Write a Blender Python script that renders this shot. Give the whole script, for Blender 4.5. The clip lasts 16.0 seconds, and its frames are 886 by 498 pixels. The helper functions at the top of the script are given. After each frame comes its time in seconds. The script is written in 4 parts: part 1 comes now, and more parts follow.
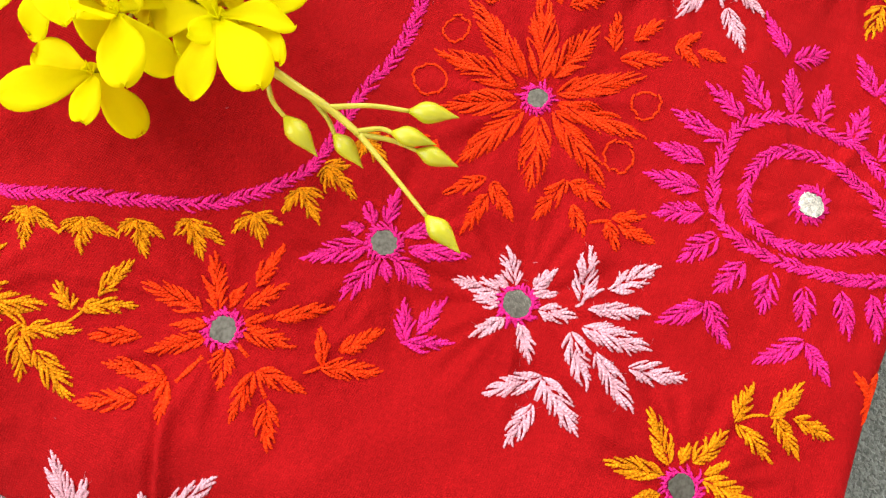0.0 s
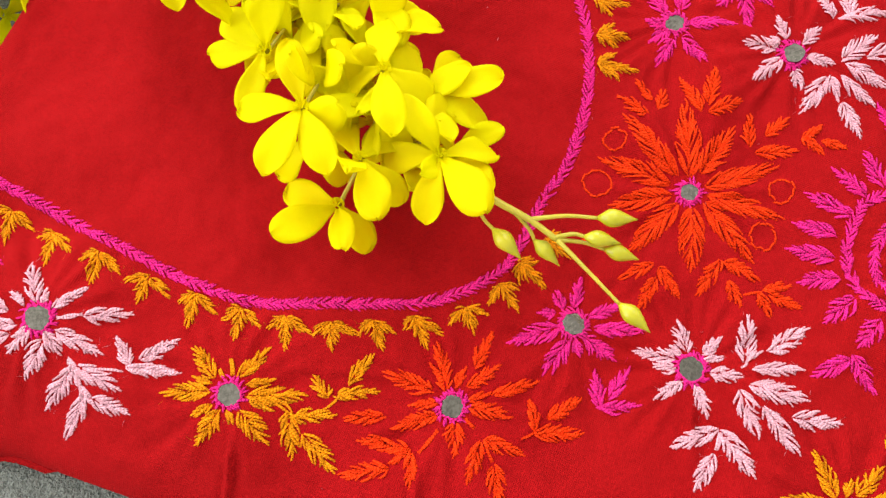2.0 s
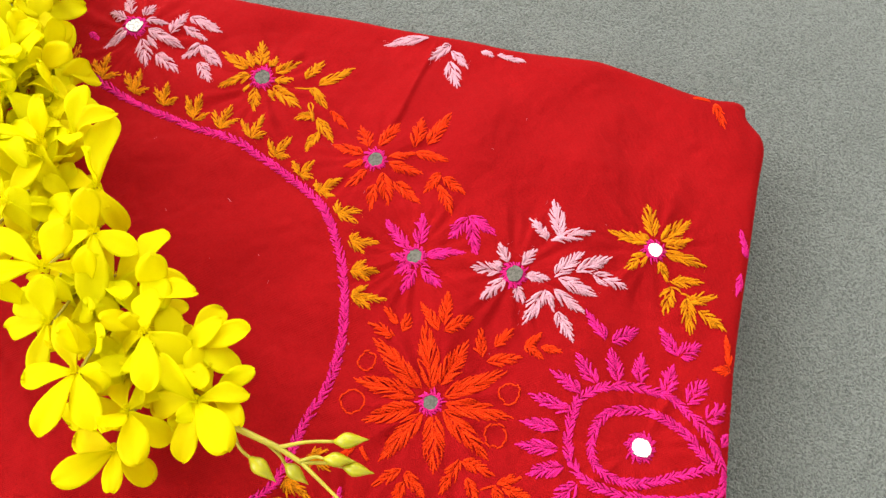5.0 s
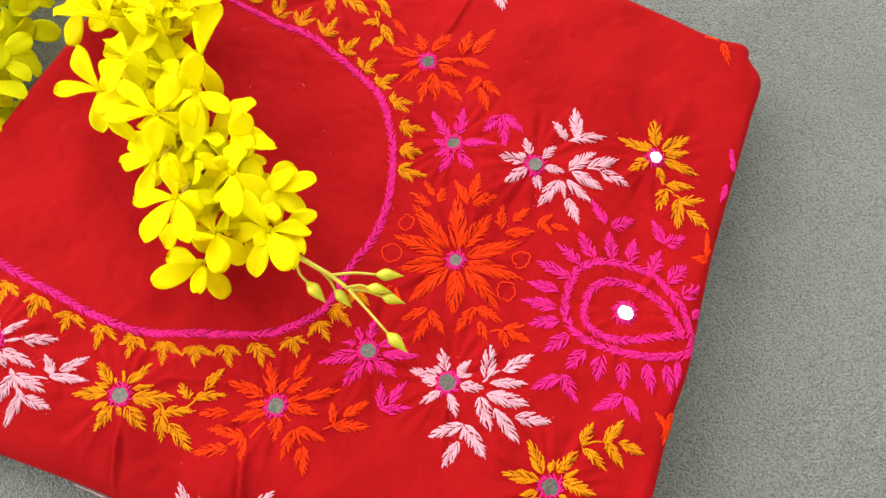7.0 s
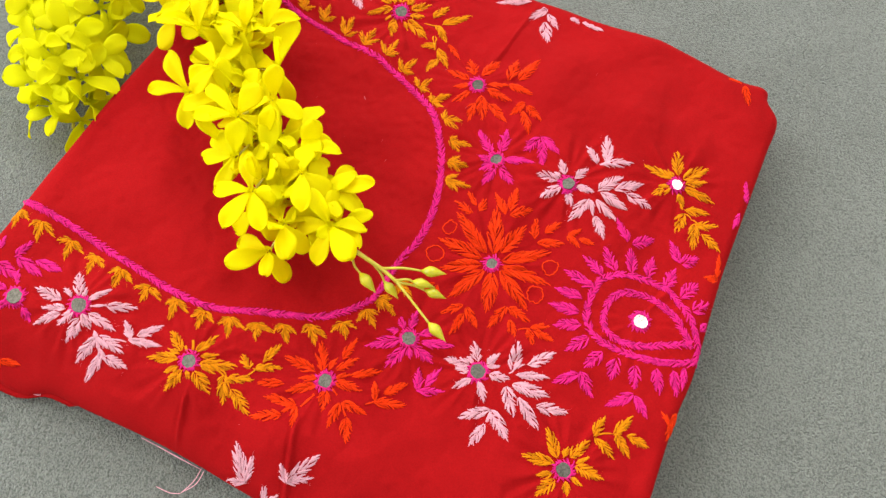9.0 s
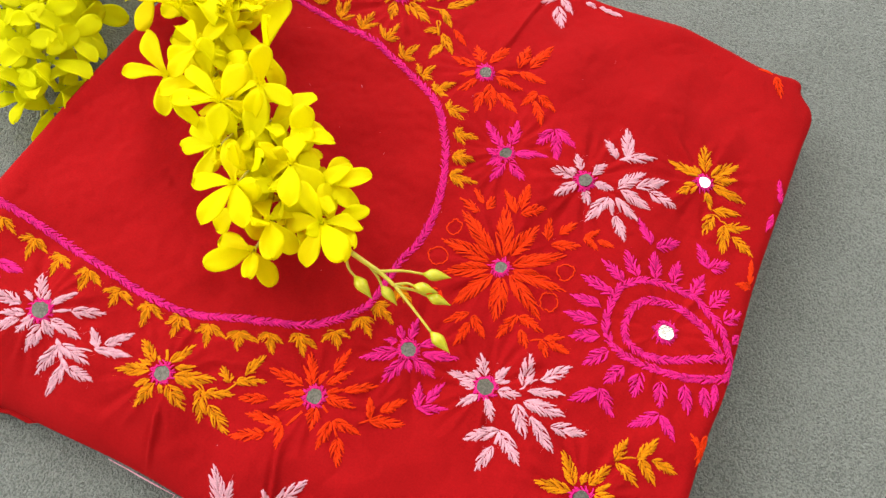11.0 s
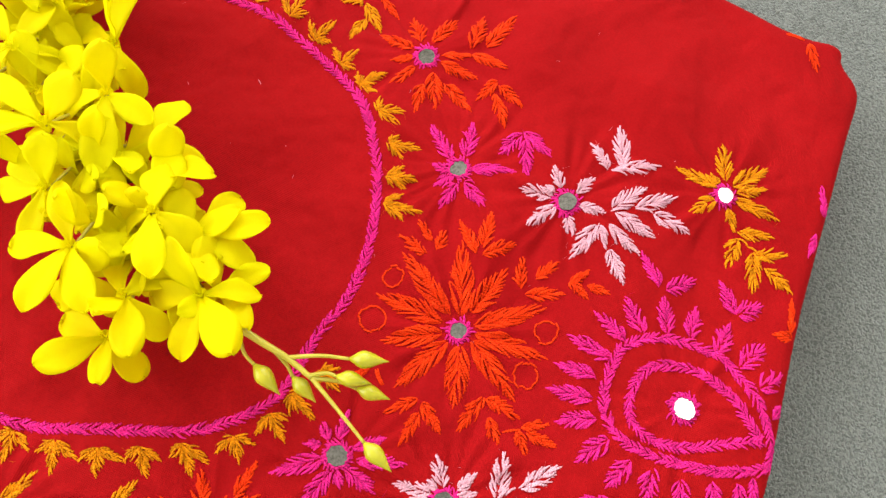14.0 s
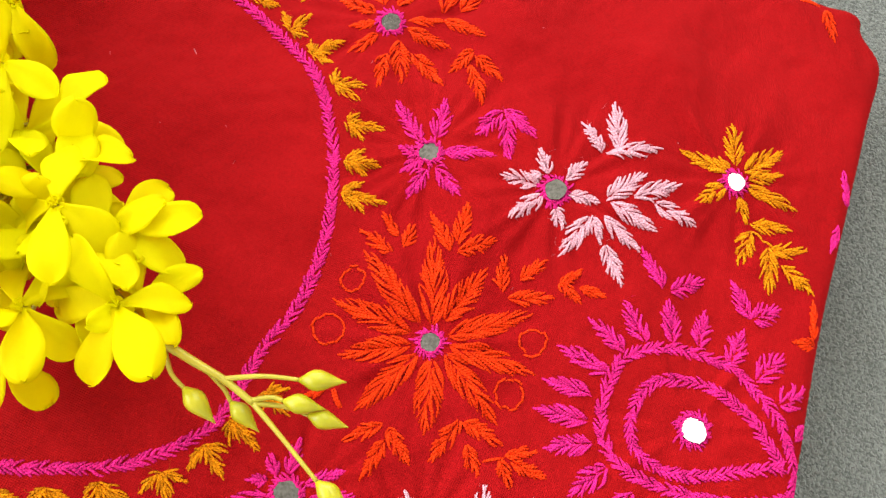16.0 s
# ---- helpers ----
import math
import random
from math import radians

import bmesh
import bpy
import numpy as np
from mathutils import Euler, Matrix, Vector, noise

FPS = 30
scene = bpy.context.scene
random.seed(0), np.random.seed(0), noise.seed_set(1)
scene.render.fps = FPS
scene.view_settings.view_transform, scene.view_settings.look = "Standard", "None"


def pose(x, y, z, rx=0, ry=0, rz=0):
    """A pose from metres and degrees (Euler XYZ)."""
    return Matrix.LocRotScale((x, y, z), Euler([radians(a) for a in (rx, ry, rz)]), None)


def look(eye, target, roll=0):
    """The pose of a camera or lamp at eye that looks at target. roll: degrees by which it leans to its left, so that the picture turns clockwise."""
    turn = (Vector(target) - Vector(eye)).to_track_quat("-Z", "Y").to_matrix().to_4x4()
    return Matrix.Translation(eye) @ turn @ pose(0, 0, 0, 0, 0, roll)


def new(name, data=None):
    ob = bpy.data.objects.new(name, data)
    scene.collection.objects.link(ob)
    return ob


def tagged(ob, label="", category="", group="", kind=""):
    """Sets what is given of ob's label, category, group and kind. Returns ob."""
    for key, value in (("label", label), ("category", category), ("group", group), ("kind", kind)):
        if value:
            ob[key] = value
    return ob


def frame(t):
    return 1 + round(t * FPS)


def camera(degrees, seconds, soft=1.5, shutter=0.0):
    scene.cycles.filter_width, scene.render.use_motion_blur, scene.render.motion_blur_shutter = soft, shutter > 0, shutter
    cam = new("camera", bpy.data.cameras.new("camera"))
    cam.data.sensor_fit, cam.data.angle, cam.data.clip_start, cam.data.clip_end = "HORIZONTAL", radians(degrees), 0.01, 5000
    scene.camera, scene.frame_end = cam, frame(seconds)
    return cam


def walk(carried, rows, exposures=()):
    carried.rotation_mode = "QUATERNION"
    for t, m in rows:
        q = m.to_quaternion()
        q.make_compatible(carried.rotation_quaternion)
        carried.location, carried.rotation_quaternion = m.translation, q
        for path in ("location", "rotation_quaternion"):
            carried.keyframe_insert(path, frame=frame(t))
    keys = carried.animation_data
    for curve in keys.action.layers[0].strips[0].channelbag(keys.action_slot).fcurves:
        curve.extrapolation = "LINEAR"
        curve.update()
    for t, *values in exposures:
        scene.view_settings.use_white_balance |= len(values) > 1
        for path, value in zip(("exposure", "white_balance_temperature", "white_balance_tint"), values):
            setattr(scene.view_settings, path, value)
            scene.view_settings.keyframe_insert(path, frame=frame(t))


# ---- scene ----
LENS = 56.17
PATH = [
    (0, (-0.06092, -0.11108, 0.26668), (-0.01239, -0.00432, -0.21937), 23.229),
    (0.5, (-0.07890, -0.11401, 0.27506), (-0.02958, -0.00747, -0.21096), 23.345),
    (1, (-0.10442, -0.10530, 0.28178), (-0.06924, 0.00027, -0.20568), 14.970),
    (1.5, (-0.11610, -0.10124, 0.30283), (-0.08812, 0.00779, -0.18433), 10.124),
    (2, (-0.11957, -0.10159, 0.32160), (-0.09435, 0.02783, -0.16070), 6.206),
    (2.5, (-0.11320, -0.08990, 0.34139), (-0.08771, 0.04635, -0.13901), 4.766),
    (3, (-0.10187, -0.08471, 0.36703), (-0.07343, 0.07238, -0.10680), 2.529),
    (3.5, (-0.08646, -0.08228, 0.37878), (-0.04405, 0.09535, -0.08668), 4.271),
    (4, (-0.06170, -0.08377, 0.38883), (-0.01574, 0.10992, -0.06984), 3.707),
    (4.2, (-0.05079, -0.08360, 0.39140), (-0.00650, 0.11391, -0.06580), 2.796),
    (6.3, (-0.00241, -0.13542, 0.43068), (0.04432, 0.04856, -0.03189), 4.297),
    (6.5, (-0.00686, -0.14757, 0.44066), (0.03205, 0.03643, -0.02262), 3.567),
    (7, (-0.03301, -0.17133, 0.45460), (-0.00619, 0.01203, -0.00979), 4.236),
    (7.5, (-0.03878, -0.18192, 0.47270), (-0.01615, 0.00355, 0.00892), 5.357),
    (8, (-0.04827, -0.19974, 0.49257), (-0.02980, -0.00501, 0.03242), 5.322),
    (8.2, (-0.05163, -0.19115, 0.50704), (-0.03168, -0.00851, 0.04201), 6.148),
    (10.3, (-0.05319, -0.21018, 0.48881), (-0.03707, -0.00479, 0.03323), 5.383),
    (10.5, (-0.05642, -0.19992, 0.47767), (-0.03842, 0.00314, 0.02111), 5.998),
    (11, (-0.05451, -0.18445, 0.45395), (-0.03386, 0.01398, -0.00453), 6.524),
    (11.5, (-0.05322, -0.16188, 0.43782), (-0.03066, 0.02819, -0.02409), 6.869),
    (12, (-0.04684, -0.13423, 0.42018), (-0.02193, 0.04861, -0.04452), 7.299),
    (12.5, (-0.04168, -0.10815, 0.40017), (-0.01342, 0.06777, -0.06701), 7.908),
    (13, (-0.03398, -0.09422, 0.38106), (-0.00150, 0.07812, -0.08717), 8.655),
    (13.5, (-0.02963, -0.08938, 0.36748), (0.00730, 0.07832, -0.10211), 9.904),
    (14, (-0.03384, -0.08376, 0.35210), (0.00566, 0.07971, -0.11876), 10.733),
    (14.5, (-0.03496, -0.07910, 0.33937), (0.00785, 0.08202, -0.13202), 11.912),
    (15, (-0.03108, -0.07373, 0.32690), (0.01258, 0.08694, -0.14456), 12.140),
    (15.5, (-0.02946, -0.06803, 0.31457), (0.02122, 0.09051, -0.15691), 14.338),
    (16, (-0.02803, -0.06483, 0.30155), (0.02795, 0.09369, -0.16934), 15.878),
]
cam = camera(LENS, 16.0, soft=1.35)
EXPOSURES = [(0, -0.05), (1, -0.1), (2, -0.22), (3, -0.32), (4.2, -0.26), (6.3, -0.1), (7, -0.1), (8, -0.18), (10.5, -0.24), (12.5, -0.24), (14, -0.18), (16, -0.15)]
walk(cam, [(t, look(eye, target, roll)) for t, eye, target, roll in PATH], EXPOSURES)

# ---- world and light: an unseen closed room with windows ahead and west, their daylight stood in for by area lamps ----
world = bpy.data.worlds.new("world")
scene.world = world
world.use_nodes = True
sky = world.node_tree.nodes.new("ShaderNodeTexSky")
sky.sky_type, sky.sun_disc = "NISHITA", False
sky.sun_elevation, sky.sun_rotation = radians(40), radians(-30)
world.node_tree.links.new(sky.outputs[0], world.node_tree.nodes["Background"].inputs[0])
world.node_tree.nodes["Background"].inputs[1].default_value = 0.1

WIN_X, WIN_Z, WIN_W, WIN_H, WALL_Y = -0.4, 1.35, 3.0, 2.0, 1.75
WEST_Y, WEST_W = 0.1, 2.6
lamp = bpy.data.lights.new("window_daylight", "AREA")
lamp.shape, lamp.size, lamp.size_y, lamp.energy, lamp.color = "RECTANGLE", WIN_W - 0.1, WIN_H - 0.1, 78.0, (1.0, 0.985, 0.96)
new("window_daylight", lamp).matrix_world = look((WIN_X, WALL_Y + 0.04, WIN_Z), (WIN_X, 0, WIN_Z - 0.25))
fixture = bpy.data.lights.new("ceiling_glow", "AREA")
fixture.shape, fixture.size, fixture.size_y, fixture.energy, fixture.color = "RECTANGLE", 0.9, 0.9, 21.0, (1.0, 0.98, 0.95)
new("ceiling_glow", fixture).matrix_world = look((1.0, 0.85, 2.44), (1.0, 0.85, 0))

# unseen west window, added for soft light from the left
west = bpy.data.lights.new("west_daylight", "AREA")
west.shape, west.size, west.size_y, west.energy, west.color = "RECTANGLE", WEST_W - 0.1, WIN_H - 0.1, 84.0, (1.0, 0.985, 0.96)
new("west_daylight", west).matrix_world = look((-2.04, WEST_Y, WIN_Z), (0, WEST_Y, WIN_Z - 0.3))

# ---- materials ----


def material(name, rough=0.8, metal=0.0):
    m = bpy.data.materials.new(name)
    m.use_nodes = True
    n = m.node_tree
    b = n.nodes["Principled BSDF"]
    b.inputs["Roughness"].default_value, b.inputs["Metallic"].default_value = rough, metal
    return m, n, b


def node(n, kind, **values):
    k = n.nodes.new(kind)
    for key, value in values.items():
        k.inputs[key.replace("_", " ")].default_value = value
    return k


def ramp(n, source, stops):
    r = n.nodes.new("ShaderNodeValToRGB")
    while len(r.color_ramp.elements) < len(stops):
        r.color_ramp.elements.new(0.5)
    for e, (at, colour) in zip(r.color_ramp.elements, stops):
        e.position, e.color = at, (*colour, 1)
    n.links.new(source, r.inputs[0])
    return r.outputs[0]


def bump(n, b, height, strength, distance, after=None):
    k = node(n, "ShaderNodeBump", Strength=strength, Distance=distance)
    n.links.new(height, k.inputs["Height"])
    if after:
        n.links.new(after.outputs[0], k.inputs["Normal"])
    n.links.new(k.outputs[0], b.inputs["Normal"])
    return k


def mixed(n, a, b, fac, how="MIX"):
    k = n.nodes.new("ShaderNodeMix")
    k.data_type, k.blend_type = "RGBA", how
    if isinstance(fac, float):
        k.inputs[0].default_value = fac
    else:
        n.links.new(fac, k.inputs[0])
    for at, v in ((6, a), (7, b)):
        if isinstance(v, tuple):
            k.inputs[at].default_value = (*v, 1)
        else:
            n.links.new(v, k.inputs[at])
    return k.outputs[2]


def cotton():
    m, n, b = material("red_cotton", 0.85)
    pos = n.nodes.new("ShaderNodeTexCoord").outputs["Object"]
    turn = n.nodes.new("ShaderNodeMapping")
    turn.inputs["Rotation"].default_value[2] = radians(28)
    n.links.new(pos, turn.inputs[0])
    waves = []
    for direction in ("X", "Y"):
        w = node(n, "ShaderNodeTexWave", Scale=400.0, Distortion=1.2, Detail=2.0, Detail_Scale=0.6)
        w.bands_direction = direction
        n.links.new(turn.outputs[0], w.inputs[0])
        waves.append(w.outputs["Fac"])
    add = n.nodes.new("ShaderNodeMath")
    add.operation = "ADD"
    n.links.new(waves[0], add.inputs[0])
    n.links.new(waves[1], add.inputs[1])
    tone = node(n, "ShaderNodeTexNoise", Scale=14.0, Detail=4.0, Roughness=0.6)
    n.links.new(pos, tone.inputs[0])
    slub = node(n, "ShaderNodeTexNoise", Scale=900.0, Detail=3.0, Roughness=0.7)
    n.links.new(pos, slub.inputs[0])
    base = ramp(n, tone.outputs[0], [(0.3, (0.310, 0.0034, 0.0048)), (0.7, (0.380, 0.0054, 0.0073))])
    grain = ramp(n, slub.outputs[0], [(0.3, (0.8, 0.74, 0.74)), (0.72, (1.12, 1.18, 1.18))])
    n.links.new(mixed(n, base, grain, 0.9, "MULTIPLY"), b.inputs["Base Color"])
    k = bump(n, b, add.outputs[0], 0.4, 0.0003)
    bump(n, b, slub.outputs[0], 0.3, 0.0003, k)
    b.inputs["Specular IOR Level"].default_value = 0.06
    return m


def thread(name, colour, spread=0.26):
    m, n, b = material(name, 0.7)
    uv = n.nodes.new("ShaderNodeTexCoord")
    ply = node(n, "ShaderNodeTexWave", Scale=1.0, Distortion=0.6, Detail=1.0)
    ply.bands_direction = "DIAGONAL"
    n.links.new(uv.outputs["UV"], ply.inputs[0])
    fibre = node(n, "ShaderNodeTexNoise", Scale=1500.0, Detail=2.0)
    n.links.new(uv.outputs["Object"], fibre.inputs[0])
    island = n.nodes.new("ShaderNodeNewGeometry").outputs["Random Per Island"]
    lo, hi = tuple(c * (1 - spread) for c in colour), tuple(min(1.0, c * (1 + spread)) for c in colour)
    shade = ramp(n, island, [(0.0, lo), (1.0, hi)])
    grain = ramp(n, fibre.outputs[0], [(0.25, (0.72, 0.72, 0.72)), (0.75, (1.14, 1.14, 1.14))])
    n.links.new(mixed(n, shade, grain, 0.8, "MULTIPLY"), b.inputs["Base Color"])
    k = bump(n, b, ply.outputs["Fac"], 0.85, 0.0004)
    bump(n, b, fibre.outputs[0], 0.35, 0.0002, k)
    b.inputs["Specular IOR Level"].default_value = 0.08
    return m


def fleece():
    m, n, b = material("grey_fleece", 0.95)
    pos = n.nodes.new("ShaderNodeTexCoord").outputs["Object"]
    curl = node(n, "ShaderNodeTexNoise", Scale=780.0, Detail=0.6, Roughness=0.5, Distortion=0.7)
    n.links.new(pos, curl.inputs[0])
    big = node(n, "ShaderNodeTexNoise", Scale=5.0, Detail=3.0)
    n.links.new(pos, big.inputs[0])
    base = ramp(n, big.outputs[0], [(0.3, (0.182, 0.198, 0.177)), (0.7, (0.213, 0.229, 0.205))])
    # shade between the curls is put into the colour: hollows darker, crests lighter
    grain = ramp(n, curl.outputs[0], [(0.36, (0.6, 0.6, 0.6)), (0.58, (1.15, 1.15, 1.15))])
    n.links.new(mixed(n, base, grain, 0.85, "MULTIPLY"), b.inputs["Base Color"])
    bump(n, b, curl.outputs[0], 1.0, 0.0022)
    b.inputs["Sheen Weight"].default_value = 0.25
    b.inputs["Specular IOR Level"].default_value = 0.15
    return m


def petal_stuff(name, colour, deep):
    m, n, b = material(name, 0.55)
    co = n.nodes.new("ShaderNodeTexCoord")
    rnd = n.nodes.new("ShaderNodeObjectInfo").outputs["Random"]
    tone = ramp(n, rnd, [(0.0, deep), (1.0, colour)])
    vein = node(n, "ShaderNodeTexNoise", Scale=260.0, Detail=3.0, Roughness=0.6)
    n.links.new(co.outputs["Object"], vein.inputs[0])
    grain = ramp(n, vein.outputs[0], [(0.3, (0.9, 0.88, 0.8)), (0.7, (1.05, 1.05, 1.05))])
    col = mixed(n, tone, grain, 0.6, "MULTIPLY")
    n.links.new(col, b.inputs["Base Color"])
    bump(n, b, vein.outputs[0], 0.25, 0.0004)
    b.inputs["Specular IOR Level"].default_value = 0.05
    glow = n.nodes.new("ShaderNodeBsdfTranslucent")
    n.links.new(col, glow.inputs[0])
    mix = n.nodes.new("ShaderNodeMixShader")
    mix.inputs[0].default_value = 0.5
    n.links.new(b.outputs[0], mix.inputs[1])
    n.links.new(glow.outputs[0], mix.inputs[2])
    n.links.new(mix.outputs[0], n.nodes["Material Output"].inputs[0])
    return m


def plastic(name, a, c, rough=0.35):
    m, n, b = material(name, rough)
    co = n.nodes.new("ShaderNodeTexCoord")
    spot = node(n, "ShaderNodeTexNoise", Scale=120.0, Detail=4.0)
    n.links.new(co.outputs["Object"], spot.inputs[0])
    n.links.new(ramp(n, spot.outputs[0], [(0.3, a), (0.7, c)]), b.inputs["Base Color"])
    bump(n, b, spot.outputs[0], 0.2, 0.0006)
    b.inputs["Subsurface Weight"].default_value = 0.35
    b.inputs["Subsurface Radius"].default_value = (0.003, 0.003, 0.001)
    return m


def mirror_glass():
    m, n, b = material("mirror_glass", 0.08, 1.0)
    co = n.nodes.new("ShaderNodeTexCoord")
    dirt = node(n, "ShaderNodeTexNoise", Scale=700.0, Detail=5.0, Roughness=0.7)
    n.links.new(co.outputs["Object"], dirt.inputs[0])
    n.links.new(ramp(n, dirt.outputs[0], [(0.35, (0.15, 0.14, 0.12)), (0.6, (0.31, 0.295, 0.265))]), b.inputs["Base Color"])
    bump(n, b, dirt.outputs[0], 0.15, 0.0002)
    return m


def plaster(name, colour):
    m, n, b = material(name, 0.9)
    co = n.nodes.new("ShaderNodeTexCoord")
    s = node(n, "ShaderNodeTexNoise", Scale=6.0, Detail=6.0)
    n.links.new(co.outputs["Object"], s.inputs[0])
    n.links.new(ramp(n, s.outputs[0], [(0.3, tuple(c * 0.93 for c in colour)), (0.7, colour)]), b.inputs["Base Color"])
    bump(n, b, s.outputs[0], 0.1, 0.002)
    return m


RED_CLOTH, FLEECE, MIRROR = cotton(), fleece(), mirror_glass()
THREADS = {
    "red": thread("orange_red_thread", (0.95, 0.041, 0.003)),
    "pink": thread("magenta_thread", (0.82, 0.020, 0.235)),
    "orange": thread("marigold_thread", (0.78, 0.265, 0.003)),
    "white": thread("pale_pink_thread", (0.80, 0.42, 0.50), 0.12),
}
YELLOW = petal_stuff("yellow_petal", (0.96, 0.94, 0.001), (0.95, 0.86, 0.001))
LIME = petal_stuff("lime_yellow_petal", (0.93, 0.94, 0.005), (0.86, 0.84, 0.005))
STEM = plastic("green_yellow_stem", (0.44, 0.37, 0.025), (0.56, 0.47, 0.04))
BUD = plastic("yellow_green_bud", (0.40, 0.39, 0.008), (0.58, 0.53, 0.02), 0.28)
WALL, CEIL, FLOOR = plaster("wall_paint", (0.74, 0.73, 0.70)), plaster("ceiling_paint", (0.66, 0.65, 0.62)), plaster("floor_screed", (0.35, 0.33, 0.3))

# ---- building helpers (lengths in millimetres) ----
MM = 0.001


def mesh_from(name, verts, faces, mat, uvs=None, smooth=True):
    me = bpy.data.meshes.new(name)
    me.from_pydata([tuple(v) for v in verts], [], [tuple(f) for f in faces])
    if uvs is not None:
        layer = me.uv_layers.new(name="UVMap")
        loops = np.empty(len(me.loops), dtype=np.int32)
        me.loops.foreach_get("vertex_index", loops)
        layer.data.foreach_set("uv", np.asarray(uvs, dtype=np.float32)[loops].ravel())
    me.polygons.foreach_set("use_smooth", [smooth] * len(me.polygons))
    me.materials.append(mat)
    me.update()
    return me


def put(name, me, parent=None, label=""):
    ob = new(name, me)
    if parent:
        ob.parent = parent
    return tagged(ob, label)


def box(name, x0, x1, y0, y1, z0, z1, mat):
    bm = bmesh.new()
    bmesh.ops.create_cube(bm, size=1)
    for v in bm.verts:
        v.co = ((x0 + x1) / 2 + v.co.x * (x1 - x0), (y0 + y1) / 2 + v.co.y * (y1 - y0), (z0 + z1) / 2 + v.co.z * (z1 - z0))
    me = bpy.data.meshes.new(name)
    bm.to_mesh(me)
    bm.free()
    me.materials.append(mat)
    return new(name, me)


def smooth_curve(points, per=8, closed=False):
    """A Catmull-Rom curve through points."""
    p = np.array(points, float)
    n = len(p)
    out = []
    for i in range(n if closed else n - 1):
        if closed:
            a, b, c, d = p[(i - 1) % n], p[i], p[(i + 1) % n], p[(i + 2) % n]
        else:
            a, b, c, d = p[max(i - 1, 0)], p[i], p[i + 1], p[min(i + 2, n - 1)]
        for u in np.arange(per) / per:
            out.append(0.5 * (2 * b + (c - a) * u + (2 * a - 5 * b + 4 * c - d) * u * u + (3 * b - a - 3 * c + d) * u ** 3))
    if not closed:
        out.append(p[-1])
    return np.array(out)


def even(points, step):
    """The same line in even steps."""
    d = np.r_[0, np.cumsum(np.linalg.norm(np.diff(points, axis=0), axis=1))]
    s = np.linspace(0, d[-1], max(2, int(round(d[-1] / step)) + 1))
    return np.stack([np.interp(s, d, points[:, k]) for k in range(points.shape[1])], 1)


rng = np.random.default_rng(5)


def field(shape, cell, low, high):
    """A soft random height field: waves between low and high millimetres long, with deviation 1."""
    spec = np.fft.rfft2(rng.standard_normal(shape))
    f = np.hypot(np.fft.fftfreq(shape[0], cell)[:, None], np.fft.rfftfreq(shape[1], cell)[None])
    spec *= np.exp(-((f * low) ** 2)) * (1 - np.exp(-((f * high) ** 2)))
    h = np.fft.irfft2(spec, shape)
    return h / h.std()


# ---- room ----
BASE = -0.0400
for name, dims, mat in (
    ("wall_south", (-2.1, 2.1, -1.9, -1.8, -0.7, 2.5), WALL),
    ("wall_east", (2.0, 2.1, -1.8, WALL_Y, -0.7, 2.5), WALL),
    ("ceiling", (-2.1, 2.1, -1.9, WALL_Y + 0.1, 2.5, 2.6), CEIL),
    ("floor", (-2.1, 2.1, -1.9, WALL_Y + 0.1, -0.8, -0.7), FLOOR),
):
    tagged(box(name, *dims, mat), kind="structure")
x0, x1, z0, z1 = WIN_X - WIN_W / 2, WIN_X + WIN_W / 2, WIN_Z - WIN_H / 2, WIN_Z + WIN_H / 2
for name, dims in (
    ("wall_north", (-2.1, 2.1, WALL_Y, WALL_Y + 0.1, -0.7, z0)),
    ("wall_north_top", (-2.1, 2.1, WALL_Y, WALL_Y + 0.1, z1, 2.5)),
    ("wall_north_west", (-2.1, x0, WALL_Y, WALL_Y + 0.1, z0, z1)),
    ("wall_north_east", (x1, 2.1, WALL_Y, WALL_Y + 0.1, z0, z1)),
):
    tagged(box(name, *dims, WALL), kind="structure")
y0, y1 = WEST_Y - WEST_W / 2, WEST_Y + WEST_W / 2
for name, dims in (
    ("wall_west", (-2.1, -2.0, -1.8, WALL_Y, -0.7, z0)),
    ("wall_west_top", (-2.1, -2.0, -1.8, WALL_Y, z1, 2.5)),
    ("wall_west_south", (-2.1, -2.0, -1.8, y0, z0, z1)),
    ("wall_west_north", (-2.1, -2.0, y1, WALL_Y, z0, z1)),
):
    tagged(box(name, *dims, WALL), kind="structure")
tagged(box("platform", -1.5, 1.5, -1.3, 1.3, -0.7, BASE - 0.012, FLOOR), kind="structure")

# ---- grey fleece blanket: one sheet with real pile relief ----


